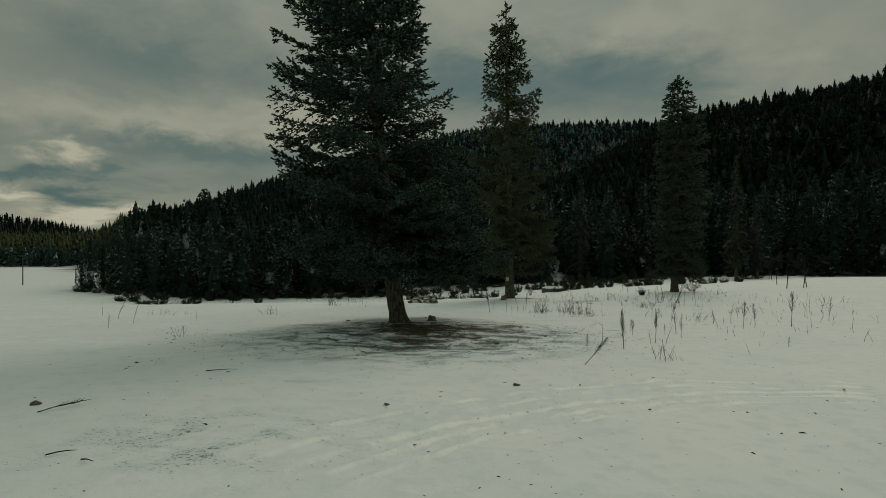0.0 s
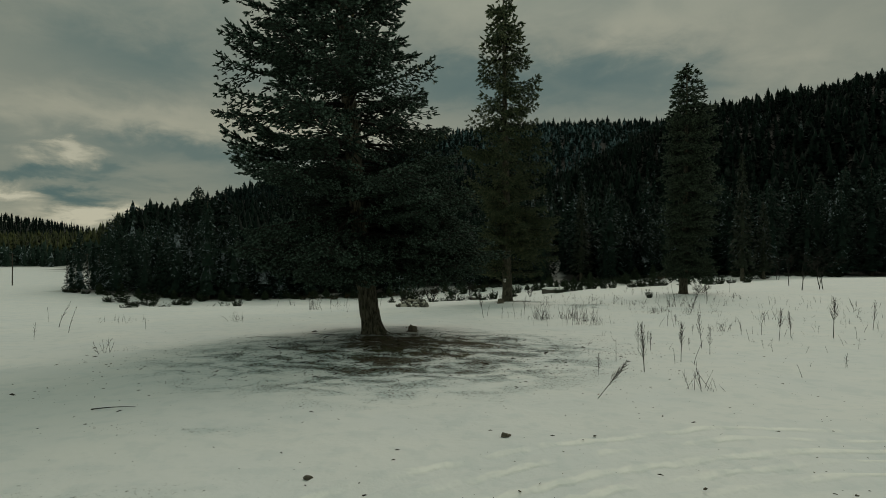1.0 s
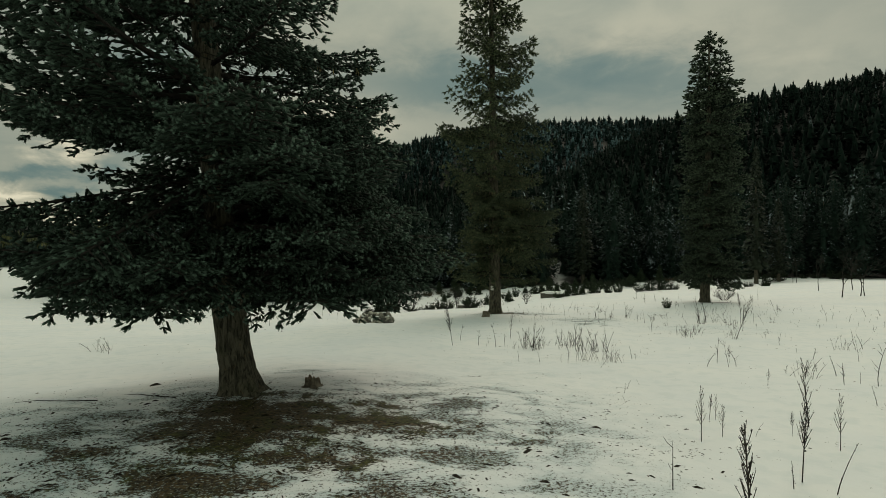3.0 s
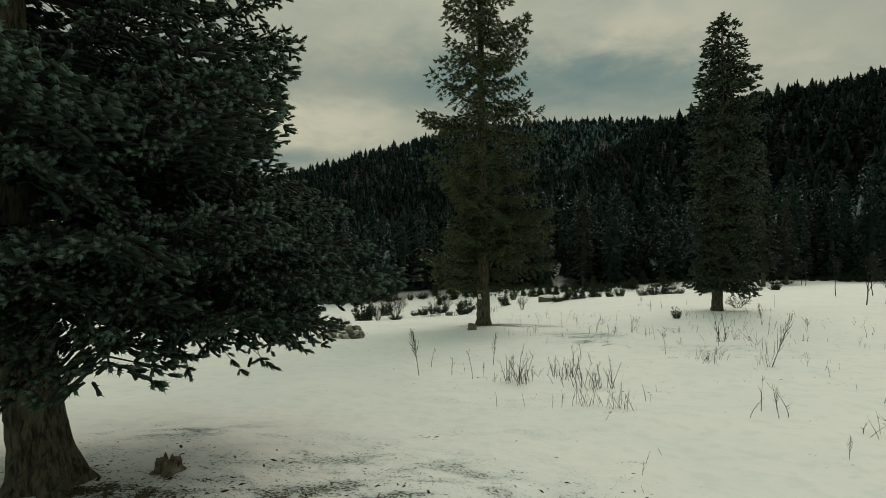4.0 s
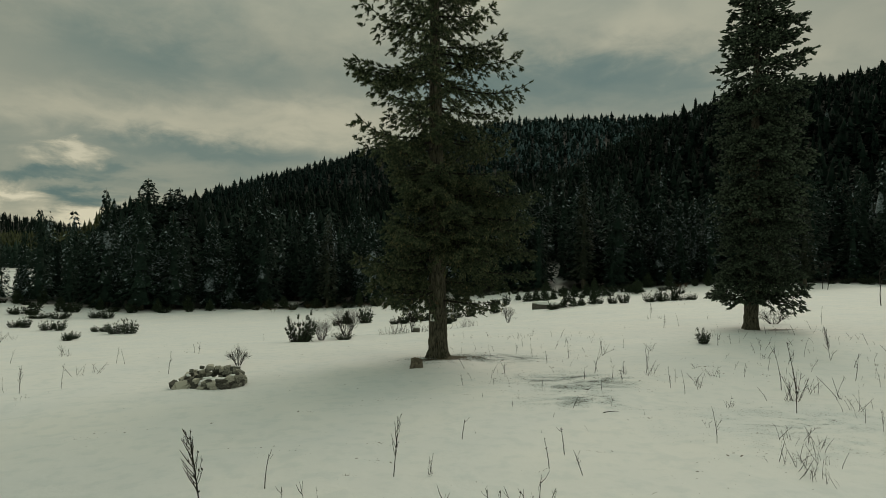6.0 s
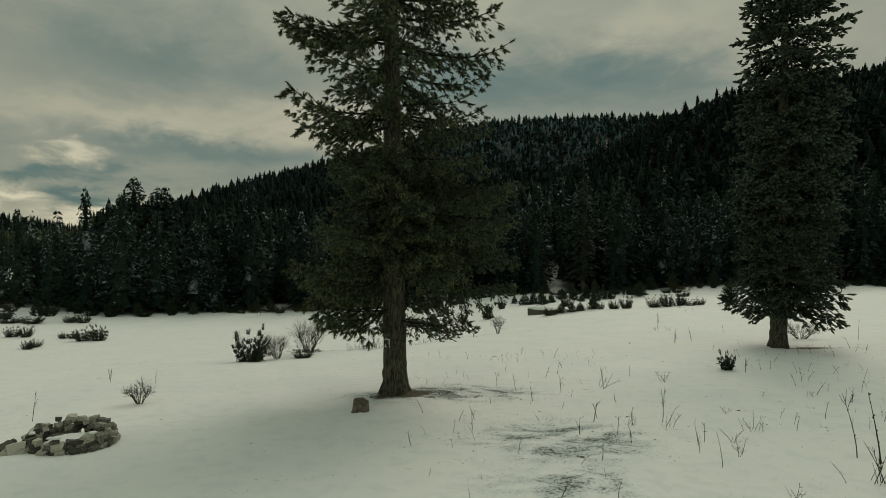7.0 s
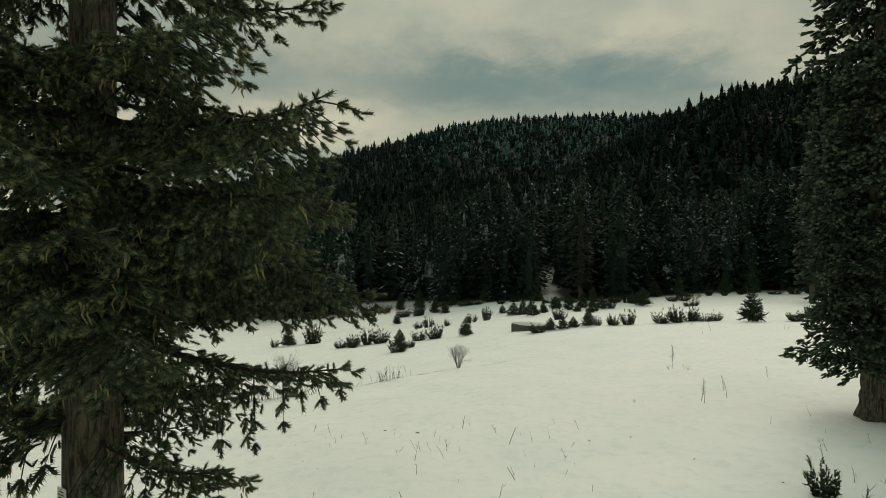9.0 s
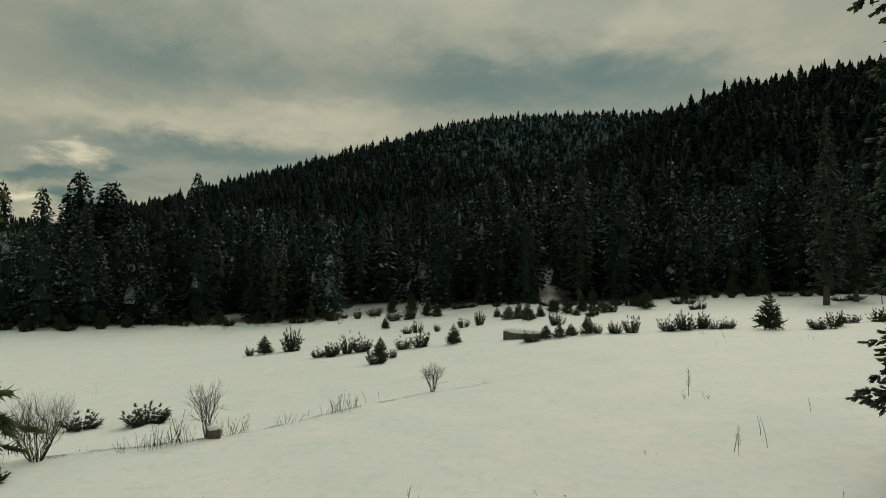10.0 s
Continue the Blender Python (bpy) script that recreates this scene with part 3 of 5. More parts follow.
def big_conifer(label, at, height, girth, flare, axis, profile, first, spacing, habits, mat, seed, reach_jitter=0.25, skip=0.0, whorl=(5, 6), mossy=(0, 0, 0), away=None, thick=1.0, lopsided=None, low=0, full=None):
    """habits: (height share, bough angle, habit) rows from the foot to the top."""
    rng = np.random.default_rng(seed)
    z0 = gz(*at)
    tree = thing("conifer_tree", label, "tree", Matrix.Translation((at[0], at[1], z0)), "big conifers on the meadow")
    part("trunk", trunk_mesh(height, girth, axis, flare, BARK, rng), tree, "ridged brown-grey bark with flared roots")
    kinds = {}
    for row, (share_, angle, habit) in enumerate(habits):
        for size in (0.7, 1.2, 1.8, 2.5, 3.3, 4.2):
            if size <= max(r for _, r in profile) * 1.15:
                for v in range(3):
                    kinds[row, size, v] = branch_meshes(size, habit, mat, rng, thick)
    hs, rs = [p[0] for p in profile], [p[1] for p in profile]
    z, turn = first, rng.uniform(0, 6)
    while z < height - 0.15:
        share_ = z / height
        rows = [i for i, h in enumerate(habits) if share_ >= h[0] - 1e-6]
        n = int(rng.integers(*whorl)) + (low if z < 4.4 else 0) if z < height * 0.85 else 4
        for k in (k for k in range(n) for _ in range(1 + int(full(turn + 2 * math.pi * k / n, z)) if full else 1)):
            if rng.random() < skip:
                continue
            row = rows[-1]
            a = turn + 2 * math.pi * k / n + rng.uniform(-0.35, 0.35)
            # the back of the crown is built more coarsely
            if away and math.cos(a - away) > 0.3 and row < len(habits) - 2:
                row = len(habits) - 2
            angle = habits[rows[-1]][1]
            zb = max(first * 0.92, z + rng.uniform(-1.0, 1.0) * spacing)
            want = float(np.interp(zb, hs, rs)) * rng.uniform(1 - reach_jitter, 1 + reach_jitter * 0.4)
            lie = noise.noise((math.cos(a) * 1.5, math.sin(a) * 1.5, zb * 0.55 + seed))
            if lie < -0.42 and zb > 4.5:
                continue
            want *= 1 + (0.45 if lie < 0 else 0.16) * lie
            reach, tilt = lopsided(a, zb) if lopsided else (1, 0)
            want *= reach
            if want < 0.25:
                continue
            size = min((s for r, s, v in kinds if r == row), key=lambda s: abs(s - want))
            wood, leaf, moss = kinds[row, size, int(rng.integers(3))]
            cx, cy = axis(zb)
            up = angle + (rng.uniform(-13, 11) if zb > 4 else rng.uniform(-3, 10))
            up += tilt
            m = pose(cx, cy, zb, rng.uniform(-12, 12), -up, math.degrees(a)) @ Matrix.Diagonal((want / size, want / size * rng.choice((-1, 1)), want / size, 1))
            b = part("branch", wood, tree, m=m)
            part("needles", leaf, b)
            if mossy[0] < zb < mossy[1] and rng.random() < mossy[2]:
                tagged(part("lichen", moss, b, "pale grey-green hanging lichen"), kind="stuff")
        turn += 2.4
        z += spacing * rng.uniform(0.8, 1.2)
    # leader
    cx, cy = axis(height)
    _, leaf, _ = kinds[len(habits) - 1, 0.7, 0]
    part("needles", leaf, tree, m=pose(cx, cy, height - 0.6, 0, -86, 20))
    return tree


fir = big_conifer("tall dark green fir with drooping boughs over bare litter", FIR_AT, 22.5, 0.33, 0.30,
                  lambda z: (-0.14 * (1 - math.exp(-z / 0.8)) - 0.105 * z + 0.0012 * z * z, 0.02 * z),
                  ((1.4, 3.8), (2.4, 4.45), (4.0, 4.9), (6, 4.8), (8, 4.8), (11, 4.6), (14, 3.9), (17, 2.7), (20, 1.4), (22.5, 0.25)), 2.45, 0.36,
                  ((0.0, 4, (0.20, 0.06, 0.36, 0.30, 0.135, 0.20, 0.8)), (0.20, 8, (0.22, 0.16, 0.38, 0.26, 0.135, 0.20, 0.8)), (0.40, 16, (0.20, 0.20, 0.40, 0.22, 0.21, 0.29, 1.0)), (0.64, 16, (0.20, 0.20, 0.38, 0.24, 0.45, 0.62, 0.4))),
                  FIR, 11, 0.20, 0.05, (5, 7), (7, 14, 0.10), 2.2, 1.0,
                  # wide to the west, short to the east higher up; the low boughs on the open side hang down
                  lambda a, z: ((1 - (1 - float(np.interp(z, (2, 3.2, 4, 4.6, 5.3, 6, 8, 9.5, 12.5, 17), (1.0, 1.0, 0.98, 0.93, 0.87, 0.79, 0.67, 0.60, 0.46, 0.6)))) * max(0.0, math.cos(a - 0.05)) - 0.10 * max(0.0, -math.cos(a))) * (0.6 if math.cos(a - 2.9) > 0.6 and 3.4 < z < 4.8 else (1.04 if z > 3.5 else 1.11) if math.cos(a - 0.45) > 0.72 and z < 6.0 else 1.0),
                                (3 - 9 * max(0.0, math.cos(a - 0.4)) * (z < 3.5) - 14 * max(0.0, math.cos(a + 1.35)) ** 4 + 8 * max(0.0, math.cos(a + 0.45)) ** 3 - 2 * max(0.0, -math.cos(a))) * (z < 4.6)), 4,
                  lambda a, z: (z < 6.2) * (2 * (math.cos(a - 0.4) > 0.75) + (0.4 < math.cos(a - 0.4) <= 0.75)))
spruce = big_conifer("tall sparse spruce with hanging boughs and lichen", SPRUCE_AT, 24.8, 0.37, 0.30,
                     lambda z: (-0.012 * z, 0.012 * z),
                     ((1.9, 3.1), (3, 3.5), (5, 3.75), (8, 3.9), (11, 3.6), (14, 3.0), (17, 2.5), (20, 1.8), (23, 0.9), (24.8, 0.2)), 2.5, 0.47,
                     ((0.0, -2, (0.18, 0.12, 0.32, 0.50, 0.145, 0.185, 1.0)), (0.32, 4, (0.28, 0.26, 0.30, 0.60, 0.18, 0.25, 0.8)), (0.52, 8, (0.28, 0.28, 0.30, 0.55, 0.22, 0.28, 1.1)), (0.80, 8, (0.28, 0.28, 0.30, 0.50, 0.30, 0.34, 0.8))),
                     SPRUCE, 23, 0.22, 0.07, (4, 7), (2, 9, 0.7), 2.9, 1.05,
                     # shorter on the forest's side
                     lambda a, z: ((1 - 0.38 * max(0.0, math.sin(a - 0.05))) * (1 - 0.5 * max(0.0, -math.cos(a)) * (5.1 < z < 7.6)) * (1 + 0.15 * max(0.0, math.cos(a + 0.2)) * (5 < z < 8)) * (0.05 if z < 4.2 and math.cos(a + 1.4) > 0.72 else 0.72 if z < 4.6 and math.cos(a - 0.75) > 0.8 else 1.0), 2 * (z < 4)), 0,
                     lambda a, z: 3.0 < z < 6.8 and math.sin(a) < 0.6)
dense = big_conifer("dense columnar dark fir standing in snow", DENSE_AT, 21.6, 0.36, 0.22,
                    lambda z: (0.030 * z - 0.0006 * z * z, 0.0),
                    ((1.4, 2.6), (2.3, 2.8), (3.4, 2.5), (6, 2.5), (9, 2.6), (12, 2.6), (15, 2.4), (18, 1.9), (20.5, 1.1), (21.6, 0.3)), 2.15, 0.42,
                    ((0.0, 0, (0.15, 0.08, 0.42, 0.42, 0.24, 0.34, 1.2)), (0.30, 8, (0.24, 0.12, 0.44, 0.44, 0.28, 0.42, 1.0)), (0.7, 20, (0.20, 0.08, 0.46, 0.26, 0.30, 0.42, 0.7))),
                    DENSE, 37, 0.20, 0.02, (6, 8), (5, 12, 0.1), None, 1.0,
                    # fuller to the east
                    lambda a, z: (1 - 0.22 * max(0.0, -math.cos(a + 0.5)) * (1.0 if z > 2.6 else 0.6) + 0.14 * max(0.0, math.cos(a)), -6))


def trail_sign():
    """The white plate nailed to the spruce."""
    x, y = SPRUCE_AT
    z = gz(x, y) + 1.62
    m = pose(x - 0.23, y - 0.325, z, 0, 2, -28)
    sign = thing("trail_sign", "small white plate nailed to a spruce trunk", "sign", m)
    bm = bmesh.new()
    bmesh.ops.create_cube(bm, size=1, matrix=Matrix.Diagonal((0.19, 0.012, 0.27, 1)))
    bmesh.ops.bevel(bm, geom=bm.edges[:], offset=0.004, segments=1)
    me = bpy.data.meshes.new("plate")
    bm.to_mesh(me), bm.free(), me.materials.append(PLATE)
    part("plate", me, sign)
    for k, (w, zz) in enumerate(((0.10, 0.085), (0.13, 0.045), (0.12, 0.005), (0.13, -0.035), (0.09, -0.075))):
        M = Mesher()
        M.tube([(-w / 2, -0.008, zz), (w / 2, -0.008, zz)], [0.008, 0.008], 4)
        part("print_bar", M.mesh("print_bar", INK), sign)
    for zz in (0.115, -0.115):
        M = Mesher()
        M.tube([(0, -0.004, zz), (0, -0.014, zz)], [0.008, 0.007], 6)
        part("nail", M.mesh("nail", INK), sign)


trail_sign()


# ---- forest ----
def spray_conifer(height, radius, seed, sprays, size, bare=0.05, layers=20, ragged=0.28, core=(6, 5)):
    """Crown of small drooping sprays set on layered boughs round a ragged dark heart: vertices and triangles about the z axis."""
    rng = np.random.default_rng(seed)
    V, T, n = [], [], 0
    tiers, teeth = core
    # a finely built crown hides its heart; a coarse one needs it for the spire
    swell, apex, crest = (0.0, 0.80, 0.975) if sprays > 150 else (0.40, 0.92, 0.90)
    for i in range(tiers):
        f = i / tiers
        top, foot, r = height * (0.08 + apex * min(1, f + 1.6 / tiers)), height * (bare + 0.86 * f), radius * (0.50 + swell * f) * (1 - f) ** 0.8
        a = np.pi * np.arange(teeth * 2) / teeth + i * 0.7
        q = r * np.where(np.arange(teeth * 2) % 2, 1.0, 0.6) * rng.uniform(0.8, 1.2, teeth * 2)
        V.append(np.vstack([[(0, 0, top)], np.stack([q * np.cos(a), q * np.sin(a), np.full(teeth * 2, foot)], 1)]))
        T.append(np.array([(n, n + 1 + k, n + 1 + (k + 1) % (teeth * 2)) for k in range(teeth * 2)]))
        n += teeth * 2 + 1
    # boughs: more of them low down, where the crown is wide
    f = crest - rng.random(sprays) ** 0.85 * (crest - 0.015)
    layer = np.round(f * layers)
    f = np.clip(layer / layers + rng.normal(0, 0.006, sprays), 0, 0.995)
    boughs = 7
    slot = np.floor(rng.random(sprays) * boughs)
    lay = np.sin(layer * 12.9898 + slot * 78.233 + seed) * 43758.5453
    lot = lay - np.floor(lay)
    a = slot * 2 * np.pi / boughs + layer * 2.4 + (lot - 0.5) * 0.8
    reach = (radius * (1 - f ** 1.1) ** 0.78 + 0.012 * height) * (1 - ragged + ragged * 1.6 * lot) * np.where(f < 0.05, 0.75, 1)
    s = 0.32 + 0.68 * np.sqrt(rng.random(sprays))
    side = rng.uniform(-1, 1, sprays) * (1.1 - s) * 0.75
    ang = a + side
    z = height * (bare + (0.975 - bare) * f) + 0.10 * reach - reach * s ** 1.4 * (0.22 + 0.25 * lot) - np.abs(side) * reach * 0.25 + rng.normal(0, 0.10, sprays)
    p = np.stack([reach * s * np.cos(ang), reach * s * np.sin(ang), z], 1)
    way = ang + np.sign(side) * rng.uniform(0.1, 0.9, sprays)
    drop = rng.uniform(0.05, 0.75, sprays) + np.maximum(0, f - 0.60) * 2
    long = size * rng.uniform(0.65, 1.25, sprays) * (1 - 0.45 * f)
    out = np.stack([np.cos(way), np.sin(way), -drop], 1)
    out /= np.sqrt(1 + 0.6 * drop ** 2)[:, None]
    tan = np.stack([-np.sin(way), np.cos(way), rng.uniform(-0.5, 0.5, sprays)], 1)
    w = (long * rng.uniform(0.22, 0.36, sprays))[:, None]
    mid = p + out * long[:, None] * 0.15
    kite = np.stack([p - out * long[:, None] * 0.45, mid + tan * w - (0, 0, 0.12) * w, p + out * long[:, None] * 0.55, mid - tan * w - (0, 0, 0.12) * w], 1).reshape(-1, 3)
    b = n + np.arange(sprays)[:, None] * 4
    V.append(kite), T.append(b + [0, 1, 2]), T.append(b + [0, 2, 3])
    return np.concatenate(V), np.concatenate(T)


def edge_tree(label, seed, height, radius, mat, sprays, bare=0.05):
    rng = np.random.default_rng(seed)
    tree = thing("forest_conifer", label, "tree", Matrix.Identity(4), "conifers along the forest edge")
    M = Mesher()
    zs = np.linspace(-0.4, height * 0.97, 10)
    M.tube([(0.06 * math.sin(z), 0.05 * math.cos(z * 0.7), z) for z in zs], [0.018 * height * (1 - 0.95 * max(0, z) / height) * (1.25 if z < 0.2 else 1) for z in zs], 8)
    part("trunk", M.mesh("trunk", BARK, True), tree)
    v, t = spray_conifer(height, radius, seed, sprays, 0.95, bare, int(height * 1.3))
    part("crown", array_mesh("crown", v, t, mat), tree)
    return tree


EDGE_LABEL = "dark snow-dusted conifer at the edge of the forest"
KINDS = [edge_tree(EDGE_LABEL, 100 + k, h, r, EDGE, n) for k, (h, r, n) in
         enumerate(((20, 3.4, 1500), (24, 3.8, 1900), (17, 3.2, 1300), (22, 3.0, 1500), (13, 2.8, 900), (26, 4.4, 2200)))]
KINDS.append(edge_tree("slim grey-green conifer standing before the forest", 120, 22, 2.5, PALE, 1500, 0.10))


def forest_edge_trees():
    rng = random.Random(71)
    spots, used = [], [False] * len(KINDS)
    x = -96.0
    while x < 125:
        base = float(forest_edge(x))
        for row in range(3):
            spots.append((x + rng.uniform(-2, 2), base + 2.5 + row * 6.5 + rng.uniform(-2.4, 2.4), rng.uniform(0.72, 1.12) * (0.75 if row == 0 and rng.random() < 0.45 else 1)))
        x += rng.uniform(3.8, 5.6)
    # trees that stand out: a broad pair on the left, a slim one on the right
    special = [(-75, 180, 5, 1.22, 1.5), (-71, 184, 1, 1.22, 1.5), (-80, 183, 5, 1.02, 1.4), (-67, 181, 0, 1.46, 1.35), (-92, 149, 5, 0.62, 1.0), (63.8, 125.0, 6, 1.30, 0.72), (34, 97 + 46, 6, 1.05, 1.0), (-20, 149, 6, 0.95, 1.0), (70, 128, 6, 0.8, 1.0)]
    for x, y, k, s, w in special:
        copy_at(KINDS[k], x, y, s, w, rng.uniform(0, 360))
    for x, y, s in spots:
        if any(abs(x - q[0]) < 4 and abs(y - q[1]) < 4 for q in special) or gap_in_woods(x, y):
            continue
        copy_at(KINDS[rng.randrange(6)], x, y, s * (0.62 if x < -84 else 1), rng.uniform(0.82, 1.15), rng.uniform(0, 360))
    for k in KINDS:
        for o in (*k.children, k):
            bpy.data.objects.remove(o)


def copy_at(ob, x, y, size, wide, turn):
    return copy_thing(ob, pose(x, y, gz(x, y) - 0.05, 0, 0, turn) @ Matrix.Diagonal((size * wide, size * wide, size, 1)))


forest_edge_trees()


def woods(name, label, mat, templates, spots, sizes, rng):
    """Many trees as one mesh."""
    verts, tris, n = [], [], 0
    which = rng.integers(len(templates), size=len(spots))
    for k, (tv, tt) in enumerate(templates):
        pick = which == k
        if not pick.any():
            continue
        p, s = spots[pick], sizes[pick]
        a, wide = rng.uniform(0, 6.28, len(p)), rng.uniform(0.8, 1.35, len(p))
        fr = np.zeros((len(p), 3, 3))
        fr[:, 0, 0], fr[:, 0, 1], fr[:, 1, 0], fr[:, 1, 1], fr[:, 2, 2] = np.cos(a) * wide * s, -np.sin(a) * wide * s, np.sin(a) * wide * s, np.cos(a) * wide * s, s
        fr[:, 0, 2], fr[:, 1, 2] = s * rng.normal(0, 0.035, len(p)), s * rng.normal(0, 0.035, len(p))
        v, t = stamp(tv, tt, p, fr)
        verts.append(v), tris.append(t + n)
        n += len(v)
    ob = new(name, array_mesh(name, np.concatenate(verts), np.concatenate(tris), mat))
    return tagged(ob, label, "forest", kind="stuff")


def scatter(x0, x1, y0, y1, step, rng):
    gx, gy = np.meshgrid(np.arange(x0, x1, step), np.arange(y0, y1, step))
    x, y = gx.ravel() + rng.uniform(-0.45, 0.45, gx.size) * step, gy.ravel() + rng.uniform(-0.45, 0.45, gx.size) * step
    return x, y


def slopes():
    rng = np.random.default_rng(9)
    mids = [spray_conifer(h, r, 300 + k, 230, 1.75, 0.04, 16, core=(4, 5)) for k, (h, r) in enumerate(((19, 3.7), (23, 4.0), (16, 3.5), (21, 3.3)))]
    small = [spray_conifer(h, r, 400 + k, 56, 2.3, 0.05, 10, core=(3, 4)) for k, (h, r) in enumerate(((12, 4.1), (13, 4.3), (11, 4.0), (14, 4.1), (13, 3.5)))]
    light = [spray_conifer(h, r, 450 + k, 40, 2.6, 0.05, 8, core=(3, 4)) for k, (h, r) in enumerate(((12.5, 4.0), (14, 4.3), (11.5, 3.9)))]
    tiny = [spray_conifer(h, r, 500 + k, 14, 4.0, 0.05, 5, core=(3, 4)) for k, (h, r) in enumerate(((16, 3.4), (19, 3.7)))]
    x, y = scatter(-170, 260, 120, 330, 5.7, rng)
    u = y - forest_edge(x)
    gap = gap_in_woods(x, y)
    ok = (u > np.where(x < -96, 0, 20)) & (u < 62) & ~gap & (np.abs(x) < y * 0.86 + 25)
    woods("forest_slope", "dark conifer woods with snow-dusted boughs", EDGE, mids, np.stack([x[ok], y[ok], land(x[ok], y[ok]) - 0.3], 1), rng.uniform(0.6, 1.1, ok.sum()), rng)
    x, y = scatter(-420, 420, 150, 470, 4.6, rng)
    u = y - forest_edge(x)
    gap = gap_in_woods(x, y)
    ok = (u > 60) & (y < 460) & ~gap & (x > -y * 0.72 - 20) & (x < y * 0.82 + 20)
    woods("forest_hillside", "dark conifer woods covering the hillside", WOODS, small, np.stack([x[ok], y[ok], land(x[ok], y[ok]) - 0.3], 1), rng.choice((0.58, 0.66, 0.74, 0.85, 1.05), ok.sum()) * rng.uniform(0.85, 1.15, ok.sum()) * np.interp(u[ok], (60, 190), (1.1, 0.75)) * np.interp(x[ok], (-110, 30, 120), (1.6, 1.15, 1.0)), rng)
    x, y = scatter(-560, 560, 455, 830, 7.3, rng)
    ok = (y > 458) & (y - forest_edge(x) > 40) & (x > -y * 0.75) & (x < 60 + y * 0.3)
    woods("forest_ridge", "frosted conifer woods on the far ridge", FROSTED, light, np.stack([x[ok], y[ok], land(x[ok], y[ok]) - 0.3], 1), rng.choice((0.55, 0.75, 0.9, 1.15), ok.sum()) * rng.uniform(0.85, 1.15, ok.sum()), rng)
    x, y = scatter(-2100, -420, 1150, 1950, 19, rng)
    h = land(x, y)
    ok = (h > 2) & (x > -y * 1.0 - 150)
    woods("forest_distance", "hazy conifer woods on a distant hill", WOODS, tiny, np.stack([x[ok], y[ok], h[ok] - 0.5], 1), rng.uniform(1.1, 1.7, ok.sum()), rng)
    x, y = scatter(-860, -170, 335, 800, 8, rng)
    ok = (far_wood(x, y) > 0.3) & (x > -y * 0.95) & ((y < 460) | (rng.random(len(x)) < 0.8))
    near = ok & (y < 450 + 30 * np.sin(x * 0.03))
    woods("forest_valley_edge", "dark conifer woods at the end of the valley meadow", EDGE, small, np.stack([x[near], y[near], land(x[near], y[near]) - 0.4], 1), rng.uniform(0.7, 1.25, near.sum()), rng)
    ok &= ~near
    woods("forest_valley", "conifer woods painted sunlit yellow beyond the valley meadow", OCHRE, tiny, np.stack([x[ok], y[ok], land(x[ok], y[ok]) - 0.4], 1), rng.uniform(0.8, 1.2, ok.sum()), rng)


slopes()


# ---- young conifers and junipers ----
def young_conifer(seed):
    rng = np.random.default_rng(seed)
    tree = thing("young_conifer", "young green conifer growing out of snow", "tree", Matrix.Identity(4), "young conifers on the meadow")
    M = Mesher()
    M.tube([(0, 0, -0.15), (0.01, 0, 0.5), (0, 0, 0.97)], [0.035, 0.022, 0.006], 6)
    part("trunk", M.mesh("trunk", TWIGWOOD), tree)
    o, w, s = [], [], []
    for i in range(11):
        f = i / 10
        n = 9 if f < 0.6 else 6
        for k in range(n):
            a = i * 1.9 + 6.283 * k / n + rng.uniform(-0.3, 0.3)
            r = 0.5 * (1 - f) ** 0.8 * rng.uniform(0.8, 1.15) + 0.05
            d = np.array([math.cos(a), math.sin(a), rng.uniform(-0.12, 0.35) + 0.35 * f])
            z = 0.06 + 0.88 * f
            for q in (0.15, 0.5):
                o.append((d[0] * r * q, d[1] * r * q, z + d[2] * r * q)), w.append(d + rng.normal(size=3) * 0.22), s.append(r * (0.95 - q * 0.6))
    o.append((0, 0, 0.9)), w.append((0, 0, 1)), s.append(0.13)
    s = np.array(s)
    v, t = stamp(FINE, FINE_TRIS, o, frames_along(w, s, 0.018 + s * 0.20, rng))
    part("needles", array_mesh("needles", v, t, JUNIPER), tree)
    return tree


